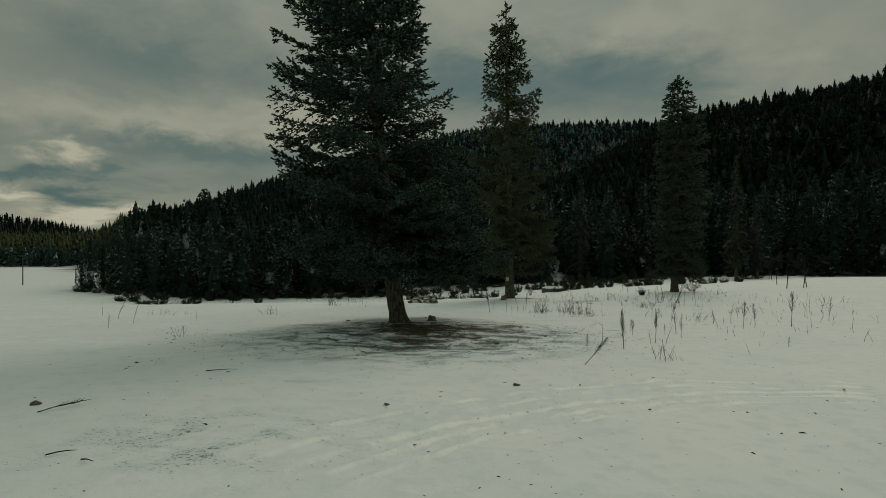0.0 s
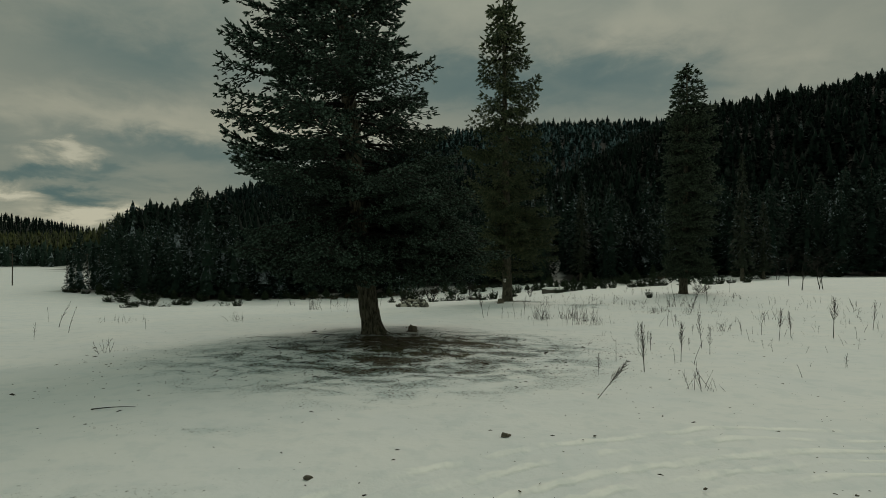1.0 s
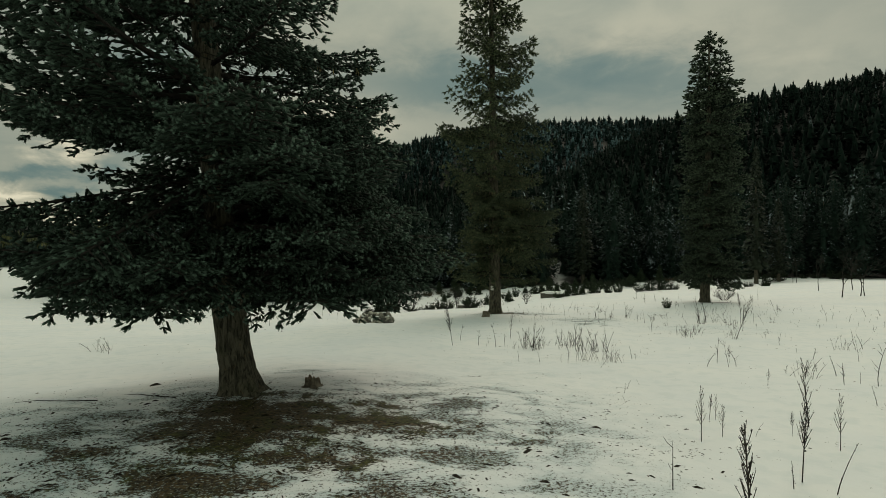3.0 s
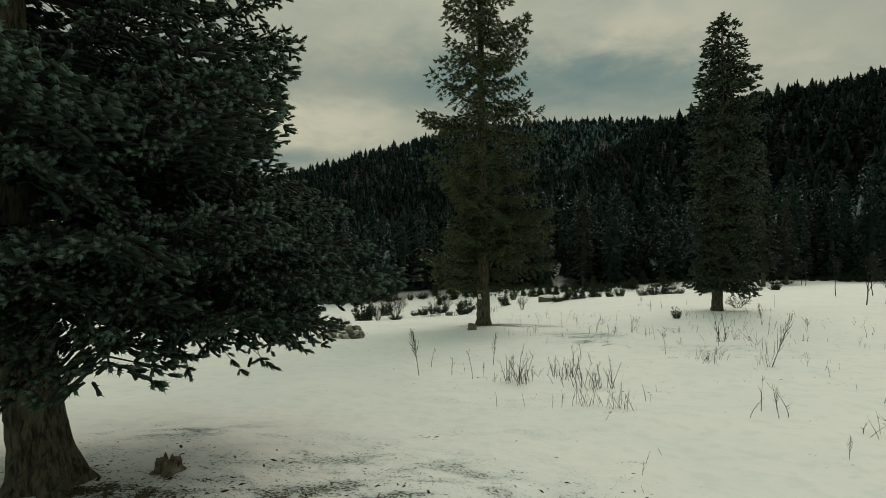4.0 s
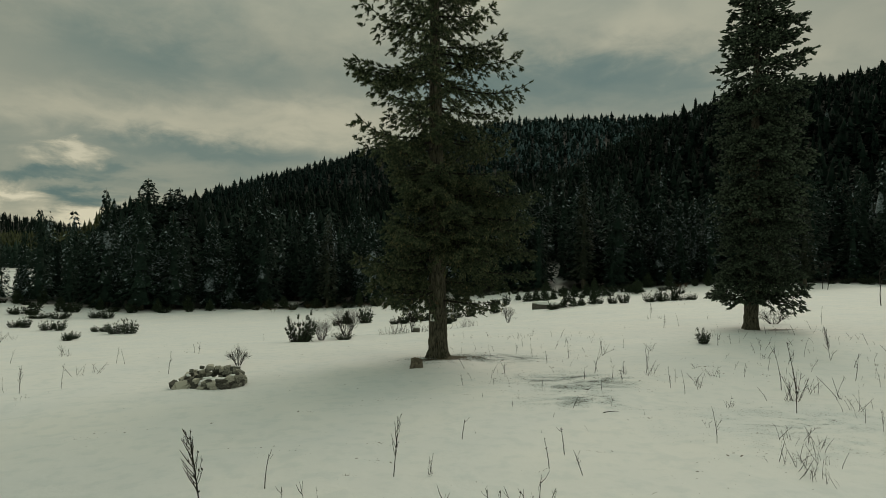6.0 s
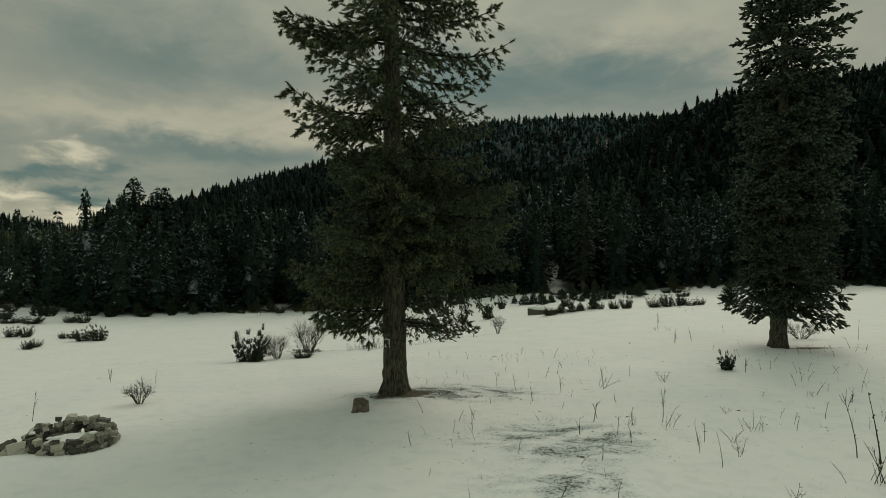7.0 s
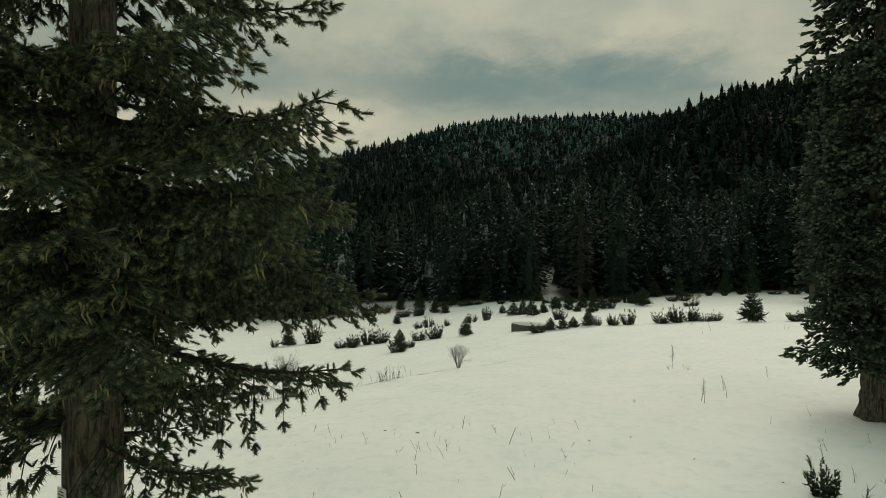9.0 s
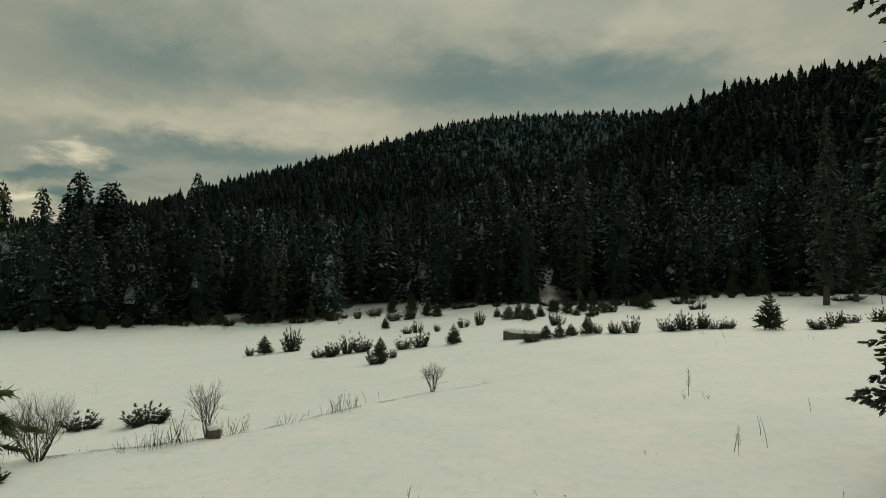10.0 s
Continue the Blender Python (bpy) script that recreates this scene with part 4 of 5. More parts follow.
def juniper_bush(seed, upright):
    """A bush, 1 wide and 1 high, of rising needled shoots."""
    rng = np.random.default_rng(seed)
    bush = thing("juniper_bush", "low dark green juniper bush half buried in snow", "bush", Matrix.Identity(4), "junipers on the meadow")
    M = Mesher()
    o, w, s = [], [], []
    for k in range(34):
        a, r = rng.uniform(0, 6.283), 0.44 * math.sqrt(rng.random())
        x, y = r * math.cos(a), r * math.sin(a)
        d = unit((x * (2.4 - upright * 1.4), y * (2.4 - upright * 1.4), 0.45 + upright * 0.6))
        tall = rng.uniform(0.68, 1.0) * (1.05 - 0.8 * r * (1 - 0.35 * upright)) * (1.12 if k % 6 == 0 else 1.0)
        M.tube([(x * 0.3, y * 0.3, -0.12), (x * 0.8, y * 0.8, 0.05), (x + d[0] * tall * 0.5, y + d[1] * tall * 0.5, tall * 0.6)], [0.012, 0.009, 0.003], 3, False)
        # plumes that narrow to a point
        for q, long in ((-0.08, 0.34), (0.16, 0.32), (0.40, 0.30), (0.64, 0.36)):
            p = np.array([x, y, 0.02]) + d * tall * q
            o.append(p), w.append(d + rng.normal(size=3) * 0.22), s.append(max(0.12, tall * long))
            if q < 0.5:
                for _ in range(1 + k % 2):
                    o.append(p), w.append(d * 0.5 + unit((x, y, 0.1)) * 0.5 + rng.normal(size=3) * 0.7), s.append(0.10 + tall * 0.2)
    s = np.array(s)
    # brought to 1 wide and 1 high
    o = np.array(o)
    tips = o + np.array([unit(q) for q in w]) * s[:, None]
    wide, high = np.percentile(np.hypot(tips[:, 0], tips[:, 1]), 93) * 2.0, np.percentile(tips[:, 2], 96)
    M.v = [q / (wide, wide, high) for q in M.v]
    o, s = o / (wide, wide, high), s / wide
    w = np.array([unit(q) for q in w]) / (1, 1, high / wide)
    part("wood", M.mesh("wood", TWIGWOOD), bush)
    v, t = stamp(FINE, FINE_TRIS, o, frames_along(w, s, 0.03 + s * 0.26, rng))
    part("needles", array_mesh("needles", v, t, JUNIPER), bush)
    return bush


# places on the plan: x, y, height and, where given, width
STEMS_0 = ((5.05, 17.84, 0.6), (7.16, 17.94, 0.68), (9.13, 16.44, 0.34), (10.17, 27.54, 0.74), (11.89, 24.65, 0.54), (14.72, 28.1, 0.63), (12.56, 24.45, 0.9), (19.87, 30.5, 0.49), (6.74, 18.14, 0.4), (-14.26, 23.22, 0.65), (-19.23, 31.22, 0.7), (-16.57, 28.02, 1.13), (-14.09, 24.87, 0.99), (-11.94, 26.52, 0.47), (4.45, 28.12, 0.33), (9.61, 26.94, 0.48), (10.51, 27.09, 0.49), (10.22, 26.94, 0.72), (7.42, 20.33, 0.26), (10.78, 23.89, 0.15), (-9.13, 30.08, 0.48), (4.38, 21.42, 0.14), (2.82, 33.54, 0.58), (3.47, 32.24, 0.56), (3.76, 31.94, 0.14), (3.88, 32.7, 0.32), (4.05, 31.45, 0.8), (4.45, 31.1, 0.13), (5.75, 31.26, 0.2), (6.35, 32.31, 0.36))
STEMS_1 = ((6.22, 30.66, 0.3), (6.48, 30.66, 0.36), (6.01, 31.16, 0.11), (11.19, 35.69, 0.68), (10.6, 38.18, 0.22), (12.63, 43.94, 0.87), (12.47, 41.39, 0.38), (12.57, 40.59, 0.64), (15.49, 43.01, 0.37), (14.4, 39.7, 0.38), (15.63, 41.16, 1.23), (15.86, 40.81, 1.48), (14.29, 38.2, 0.96), (19.91, 47.03, 0.74), (18.48, 42.13, 0.83), (15.27, 37.26, 0.3), (12.72, 34.29, 0.3), (14.03, 34.5, 0.37), (14.1, 34.3, 0.37), (-7.26, 39.13, 0.37), (-5.35, 37.34, 0.46), (-6.22, 42.04, 0.79), (-12.88, 48.7, 0.66), (-7.96, 48.08, 0.64), (-7.18, 47.33, 0.63), (-4.18, 44.75, 0.79), (-5.92, 51.34, 0.58), (28.76, 59.63, 1.03), (-3.94, 50.92, 0.53), (-6.67, 52.6, 0.45))
STEMS_2 = ((9.42, 48.57, 0.62), (9.49, 54.12, 0.39), (10.86, 48.13, 0.56), (11.3, 51.13, 0.47), (13.83, 50.45, 0.46), (12.96, 44.8, 0.76), (12.75, 42.14, 0.45), (12.9, 42.14, 0.4), (7.74, 42.31, 0.33), (16.57, 46.52, 0.29), (19.55, 60.85, 0.57), (20.99, 62.16, 0.53), (15.73, 44.12, 0.3), (15.74, 43.52, 0.36), (20.57, 61.03, 0.79), (24.16, 64.86, 0.43), (30.65, 84.57, 0.77), (29.57, 83.56, 0.3), (36.41, 84.68, 0.39), (36.66, 84.58, 0.39), (8.2, 69.21, 0.67), (8.08, 75.01, 0.65), (6.17, 67.39, 0.33), (-14.08, 86.8, 0.83))
PLUMES_0 = ((6.36, 19.99, 0.86), (8.76, 21.04, 1.18), (8.37, 19.64, 0.84), (12.03, 22.4, 1.07), (13.25, 23.75, 0.94), (14.81, 23.75, 1.46), (17.68, 25.65, 1.09), (4.12, 16.09, 0.51), (5.35, 16.54, 1.17), (7, 18.39, 1.09), (6.84, 20.28, 0.55), (8.08, 20.39, 0.41), (7.1, 21.33, 0.46), (7.21, 21.33, 0.46), (9.89, 24.39, 0.4), (2.5, 31.94, 1.34), (4.87, 34.15, 1.03), (4.39, 31.65, 0.46), (20.55, 46.44, 1.2), (20.64, 42.59, 0.65), (-7.19, 41.58, 0.82), (15.19, 36.61, 0.46), (19.5, 60.47, 0.84), (21.27, 68.03, 1.09))
LEAFY_0 = ((5.92, 14.74, 0.54, 0.54), (6.16, 14.54, 0.29, 0.33), (-9.1, 19.93, 0.2, 0.51), (23.05, 34.21, 0.68, 0.25), (11.55, 25.75, 0.51, 0.76), (11.95, 33.65, 0.41, 0.61), (5.51, 34.25, 0.39, 0.12), (5.92, 32.06, 0.4, 0.25), (14.48, 43.05, 0.52, 0.46), (12.54, 43.24, 0.59, 0.31), (13.05, 39.05, 0.47, 0.2), (16.28, 39.81, 0.7, 0.32), (15.88, 38.36, 0.57, 0.32), (11.68, 37.09, 0.27, 0.37), (11.95, 34.49, 0.56, 0.68), (12.54, 34.54, 0.37, 0.25), (13.21, 33.3, 0.31, 0.4), (13.41, 33, 0.6, 0.33), (-7.4, 45.03, 0.57, 1.03), (-6.45, 40.69, 0.19, 0.46), (-12.41, 51.61, 0.59, 0.59), (13.27, 41.3, 0.67, 0.29))
LEAFY_1 = ((-43.38, 86.79, 1.28, 1.4), (-48.03, 94.76, 1.15, 1.58), (12.33, 48.59, 0.82, 0.26), (14.67, 49.31, 0.55, 0.15), (14.58, 44.76, 0.38, 0.19), (17.94, 46.43, 0.26, 0.2), (17.22, 45.13, 0.16, 0.16), (13.58, 42.1, 0.55, 0.18), (-7.01, 52.5, 0.2, 0.24), (20.88, 67.53, 0.4, 0.18), (21.86, 67.59, 0.4, 0.22), (17.09, 60.79, 0.16, 0.12), (17.37, 60.8, 0.12, 0.12), (-1.34, 65.07, 0.24, 0.5), (32.3, 91.54, 0.36, 0.55))
CLUMPS_0 = ((-9.62, 19.67, 0.51, 0.24), (-9.73, 30.62, 0.55, 0.39), (-15.57, 31.72, 0.34, 1.43), (6.64, 28.27, 0.64, 0.36), (7.25, 27.72, 0.56, 0.36), (6.98, 30.35, 0.78, 0.38), (7.5, 30.25, 0.86, 0.36), (5.35, 30.78, 0.7, 0.49), (4.67, 30.95, 0.27, 0.16), (5.12, 31.05, 0.72, 0.2), (5.39, 31.05, 0.86, 0.27), (6.54, 32.06, 0.72, 0.14), (6.82, 32.11, 0.76, 0.26), (7, 31.91, 0.77, 0.16), (-8.23, 41.53, 0.97, 0.54), (15.01, 39.71, 0.79, 0.28), (16.26, 40.61, 0.48, 0.22), (11.73, 43.59, 0.46, 0.16), (1.46, 63, 0.63, 0.25), (1.92, 63.35, 0.69, 0.44), (2.34, 63.4, 0.82, 0.4), (2.55, 63.76, 1.02, 0.48))
CLUMPS_1 = ((2.93, 63.86, 0.75, 0.34), (3.67, 65.12, 0.84, 0.4), (4, 65.32, 0.8, 0.36), (4.33, 65.52, 0.69, 0.28), (5.49, 66.68, 0.47, 0.6), (6.95, 67.95, 0.63, 0.41), (7.35, 68.2, 0.78, 0.46), (7.75, 68.71, 0.65, 0.33))
WISPY_0 = ((-2.52, 47.13, 0.9, 0.83), (-1.97, 59.83, 1.65, 1.32), (10.9, 72.34, 1.56, 0.86), (-0.81, 62.22, 2.23, 1.88), (3.37, 64.56, 2.17, 0.60), (51.09, 135.47, 1.77, 3.18))
JUN_0 = ((-16.46, 49.98, 0.66, 0.89), (-58.6, 110.71, 1.4, 3.32), (-50.87, 106.95, 1.51, 3.51), (-40.43, 94.01, 0.92, 1.56), (-43.2, 105.59, 0.9, 2.47), (-38.57, 102.82, 1.75, 3.98), (-63.88, 124.88, 1.11, 6.68), (-71.35, 129.24, 1.9, 5.28), (-56.06, 127.52, 1.45, 4.57), (-66.74, 134.46, 1.66, 4.43), (-2.92, 58.28, 1.5, 1.9), (-0.61, 59.89, 0.39, 1.21), (-40.89, 95.89, 0.76, 1.77), (17.91, 51.43, 0.61, 0.69), (-7.12, 74.26, 0.78, 1.85), (-3.97, 74.64, 0.80, 2.2), (-6.55, 111.72, 2.36, 2.23), (-10.58, 109.48, 0.89, 1.14), (-0.58, 101.98, 1.01, 2.58), (0.68, 103.34, 1.72, 2.87), (2.76, 104.01, 1.45, 2.2))
JUN_1 = ((5.65, 92.59, 1.12, 1.96), (6.65, 95.8, 0.7, 0.9), (8.11, 102.01, 1.46, 3.36), (3.79, 141.02, 2.36, 4.71), (6.82, 122.65, 1.37, 2.74), (10.3, 119.68, 0.88, 1.03), (13.62, 120.51, 1.04, 1.63), (15.69, 120.53, 1.63, 1.48), (23.44, 107.81, 1.23, 1.85), (24.63, 95.07, 0.78, 0.88), (18.89, 94.61, 0.78, 1.85), (26.8, 94.64, 1.26, 2.53), (31.46, 94.78, 1.36, 3.21), (33.59, 95.45, 1.28, 1.68), (35.04, 94.17, 0.77, 2.31), (47.87, 134.04, 1.13, 3.65), (46.59, 126.03, 0.95, 2.37), (41.58, 91.33, 0.72, 2.17), (43.78, 93.3, 1.13, 1.6), (46.93, 95.83, 0.69, 1.49), (49.45, 96.1, 1.1, 1.69), (70.05, 129.85, 0.74, 4.3))
JUN_2 = ((39.48, 134.36, 1.22, 1.4), (35.07, 127.12, 1.61, 1.61))
SPRUCE_0 = ((-9.12, 109.9, 2.17, 2.04), (5.57, 96.44, 1.92, 1.52), (12.18, 100.4, 1.96, 1.63), (2.14, 132.01, 1.71, 1.54), (7.98, 142.46, 2.48, 1.91), (9.75, 139.88, 2.05, 2.05), (18.77, 128.96, 1.48, 1.32), (20.02, 125.17, 2.04, 2.2), (21.36, 124.59, 2.49, 1.72), (21.84, 118.99, 2.61, 2.03), (24.33, 124.62, 2.03, 1.4), (21.24, 94.74, 1.27, 1.27), (20.17, 95.27, 1.28, 1.28), (22.48, 95.75, 1.09, 1.29), (23.78, 95.16, 1.87, 1.38), (28.52, 126.86, 2.56, 1.76), (27.15, 129.84, 1.99, 2.16), (29.09, 123.66, 1.08, 1.39), (31.1, 128.68, 2.62, 1.96), (29.76, 117.67, 2.28, 1.71), (33.49, 126.9, 2.08, 2.08), (40.41, 129.17, 2.8, 2.8))
SPRUCE_1 = ((38.18, 92.75, 3.08, 2.3), (40.03, 132.57, 1.37, 1.71))


YOUNG = [young_conifer(600 + k) for k in range(3)]
BUSH = [juniper_bush(640 + k, 0.10 + 0.13 * k) for k in range(4)]
pick = random.Random(5)


def settle(ob, x, y, wide, high, sink=0.02):
    return copy_thing(ob, pose(x, y, gz(x, y) - sink, 0, 0, pick.uniform(0, 360)) @ Matrix.Diagonal((wide, wide, high, 1)))


for x, y, h, w in SPRUCE_0 + SPRUCE_1:
    settle(YOUNG[pick.randrange(3)], x, y, w * 0.84, h)
for x, y, h, w in JUN_0 + JUN_1 + JUN_2:
    k = 3 if h > w else pick.randrange(3)
    if w > 2.3:
        # a wide one is two bushes grown side by side
        settle(BUSH[k], x - w * 0.26, y, w * 0.62, h * pick.uniform(0.7, 0.9))
        settle(BUSH[(k + 1) % 3], x + w * 0.24, y + pick.uniform(-0.2, 0.2), w * 0.62, h * 1.08)
    else:
        settle(BUSH[k], x, y, w * 1.08, h * 1.08)
# undergrowth along the forest edge
x = -112.0
while x < 92:
    y = float(forest_edge(x)) - pick.uniform(0.5, 4.5)
    w = pick.uniform(1.6, 4.2)
    if pick.random() < 0.6:
        settle(BUSH[pick.randrange(3)], x, y, w, pick.uniform(0.7, 1.7))
    else:
        settle(YOUNG[pick.randrange(3)], x, y + 1.5, pick.uniform(1.6, 2.8), pick.uniform(2.2, 4.5))
    x += pick.uniform(1.6, 4.0)
for o in YOUNG + BUSH:
    for q in (*o.children, o):
        bpy.data.objects.remove(q)


# ---- dry weeds and bare shrubs ----
def stem_mesh(seed, buds, bend, thick=0.0105, twigs=0):
    """A dry stem, 1 high, with buds and short twigs."""
    rng = np.random.default_rng(seed)
    s = np.linspace(0, 1, 6)
    c, d = rng.uniform(-bend, bend), rng.uniform(-bend, bend)
    pts = np.stack([c * s ** 1.6, d * s ** 1.6, s - 0.06 * (s == 0)], 1)
    M = Mesher()
    M.tube(pts, thick * (1.1 - 0.75 * s), 4)
    for k in range(buds):
        f = rng.uniform(0.25, 1.0)
        p = np.array([c * f ** 1.6, d * f ** 1.6, f])
        a = rng.uniform(0, 6.28)
        q = p + np.array([math.cos(a), math.sin(a), 0.8]) * 0.018
        M.tube([p, q, q + (0, 0, 0.012)], [0.007, 0.012, 0.004], 3, False)
    for k in range(twigs):
        f = rng.uniform(0.35, 0.9)
        p = np.array([c * f ** 1.6, d * f ** 1.6, f])
        a = rng.uniform(0, 6.28)
        r = rng.uniform(0.06, 0.16)
        M.tube([p, p + (math.cos(a) * r * 0.6, math.sin(a) * r * 0.6, r * 0.7), p + (math.cos(a) * r, math.sin(a) * r, r * 1.5)], [0.006, 0.005, 0.003], 3, False)
    return M.mesh("stem", STRAW)


def head_mesh(seed, full):
    """The branched seed head of a tall weed; the plant is 1 high."""
    rng = np.random.default_rng(seed)
    M = Mesher()
    low, bow = rng.uniform(0.22, 0.5), rng.normal(size=2) * 0.05
    for k in range(full):
        f = low + (0.98 - low) * (k + rng.uniform(0.1, 0.9)) / full
        a = k * 2.4 + rng.uniform(-0.7, 0.7)
        r = (0.06 + 0.19 * (1 - f)) * rng.uniform(0.5, 1.4)
        p = np.array([0, 0, f])
        e = p + np.array([math.cos(a) * r * 0.6 + bow[0] * r, math.sin(a) * r * 0.6 + bow[1] * r, r * rng.uniform(1.0, 1.7)])
        M.tube([p, (p + e) / 2 + (0, 0, -0.012), e], [0.0055, 0.0045, 0.003], 3, False)
        for q in rng.uniform(0.3, 1.0, rng.integers(2, 5)):
            b = p + (e - p) * q
            M.tube([b, b + (rng.normal() * 0.014, rng.normal() * 0.014, 0.014), b + (0, 0, 0.030)], [0.004, 0.009, 0.003], 3, False)
    return M.mesh("seed_head", STRAW)


STEM_MESHES = [stem_mesh(700 + k, (0, 3, 8, 12)[k % 4], (0.10, 0.22, 0.34)[k % 3], 0.0105, (2, 0, 4, 7, 3)[k % 5]) for k in range(12)]
HEADS = [head_mesh(740 + k, (13, 19, 25, 31)[k]) for k in range(4)]
PLAIN_STEM = [stem_mesh(760 + k, 4, 0.05, 0.0095) for k in range(3)]


def lean(x, y, h, tilt, wide=1.0, sink=0.02):
    return pose(x, y, gz(x, y) - sink, pick.uniform(-tilt, tilt), pick.uniform(-tilt, tilt), pick.uniform(0, 360)) @ Matrix.Diagonal((h * wide, h * wide, h, 1))


for x, y, h in STEMS_0 + STEMS_1 + STEMS_2:
    ob = part("dry_stem", STEM_MESHES[pick.randrange(12)], m=lean(x, y, h * 1.05, 9, 0.9 if h > 0.6 else 1.4))
    tagged(ob, "thin dry brown weed stem standing in snow", "weed", "single dry stems")
for x, y, h in PLUMES_0:
    e = thing("seed_stalk", "dry brown seed stalk with a branched head", "weed", lean(x, y, h, 7), "tall seed stalks")
    part("stem", PLAIN_STEM[pick.randrange(3)], e)
    part("seed_head", HEADS[pick.randrange(4)], e)


# one stalk has been bent over to the snow
e = thing("seed_stalk", "dry brown seed stalk leaning low over the snow", "weed", pose(3.5, 13.9, gz(3.5, 13.9) - 0.02, 0, 50, 28), "tall seed stalks")
part("stem", PLAIN_STEM[1], e)
part("seed_head", HEADS[2], e)
# a tall one leans out of a tuft of weeds
e = thing("seed_stalk", "tall dry brown seed stalk leaning out of a tuft", "weed", pose(13.39, 32.84, gz(13.39, 32.84) - 0.02, 0, 20, 0) @ Matrix.Diagonal((1.25, 1.25, 1.75, 1)), "tall seed stalks")
part("stem", PLAIN_STEM[0], e)
part("seed_head", HEADS[1], e)
# a small bushy one near the path
e = thing("seed_stalk", "short dry seed stalk with a bushy head", "weed", pose(10.62, 27.73, gz(10.62, 27.73) - 0.02, 0, -17, 60) @ Matrix.Diagonal((0.62, 0.62, 0.58, 1)), "tall seed stalks")
part("stem", PLAIN_STEM[2], e)
part("seed_head", HEADS[1], e)
# dry stems in front of the clumps
for x, y, h in ((5.92, 28.06, 0.38), (6.2, 28.21, 0.51), (6.32, 28.36, 0.52), (8.06, 28.7, 0.43), (5.71, 28.03, 0.3), (5.09, 28.19, 0.32), (8.16, 28.66, 0.22), (6.9, 27.9, 0.34), (7.7, 28.9, 0.3)):
    tagged(part("dry_stem", STEM_MESHES[pick.randrange(12)], m=lean(x, y, h, 6, 1.2)), "thin dry brown weed stem standing in snow", "weed", "single dry stems")


# sparse grass between the tall weeds: the nearer ones singly, the rest as one
def joined(name, items, mat):
    """Many placed copies of meshes as one mesh."""
    M = Mesher()
    for me, m in items:
        co = np.empty(len(me.vertices) * 3)
        me.vertices.foreach_get("co", co)
        q = np.array(m)
        M.add(co.reshape(-1, 3) @ q[:3, :3].T + q[:3, 3], [tuple(f.vertices) for f in me.polygons])
    return M.mesh(name, mat)


far_stems, near_stems = [], 0
for k in range(640):
    x, y = pick.uniform(6, 27), pick.uniform(17, 58)
    if abs(x - 3 - y * 0.25) < 2.2 or x > y * 0.62 + 4:
        continue
    me, m = STEM_MESHES[pick.randrange(12)], lean(x, y, pick.uniform(0.10, 0.22 + 0.42 * pick.random()), 22, 1.6)
    if y < 36 and near_stems < 190:
        near_stems += 1
        tagged(part("dry_stem", me, m=m), "short dry weed stem poking out of snow", "weed", "short dry stems")
    else:
        far_stems.append((me, m))
tagged(new("dry_stems", joined("dry_stems", far_stems, STRAW)), "many short dry weed stems poking out of snow", "weeds", kind="stuff")


def weed_clump(x, y, h, w, count, spread, label, name="weed_clump", group="weed clumps"):
    e = thing(name, label, "weed", Matrix.Translation((x, y, gz(x, y) - 0.02)), group)
    for k in range(count):
        a, r = pick.uniform(0, 6.28), w * 0.56 * math.sqrt(pick.random())
        dx, dy = r * math.cos(a), r * math.sin(a)
        q = h * (0.25 + 0.83 * pick.random() ** 1.3)
        m = pose(dx, dy, gz(x + dx, y + dy) - gz(x, y), -dy / max(w, 0.2) * spread + pick.uniform(-6, 6), dx / max(w, 0.2) * spread + pick.uniform(-6, 6), pick.uniform(0, 360))
        part("stem", STEM_MESHES[pick.randrange(12)], e, m=m @ Matrix.Diagonal((q, q, q, 1)) if q > 0.45 else m @ Matrix.Diagonal((q * 1.3, q * 1.3, q, 1)))
    return e


for x, y, h, w in CLUMPS_0 + CLUMPS_1 + ((6.62, 31.3, 0.5, 0.3), (8.84, 29.65, 0.2, 0.2), (12.8, 35.6, 0.4, 0.5), (15.8, 30.2, 0.5, 0.4)):
    weed_clump(x, y, h, w * 1.6, max(9, min(28, int(w * 46))), 52, "clump of dry upright weed stems in snow")
for x, y, h, w in LEAFY_0 + LEAFY_1:
    weed_clump(x, y, h, w, max(7, min(16, int(w * 22))), 75, "low tangle of dead brown weeds in snow", "weed_tuft", "weed tufts")


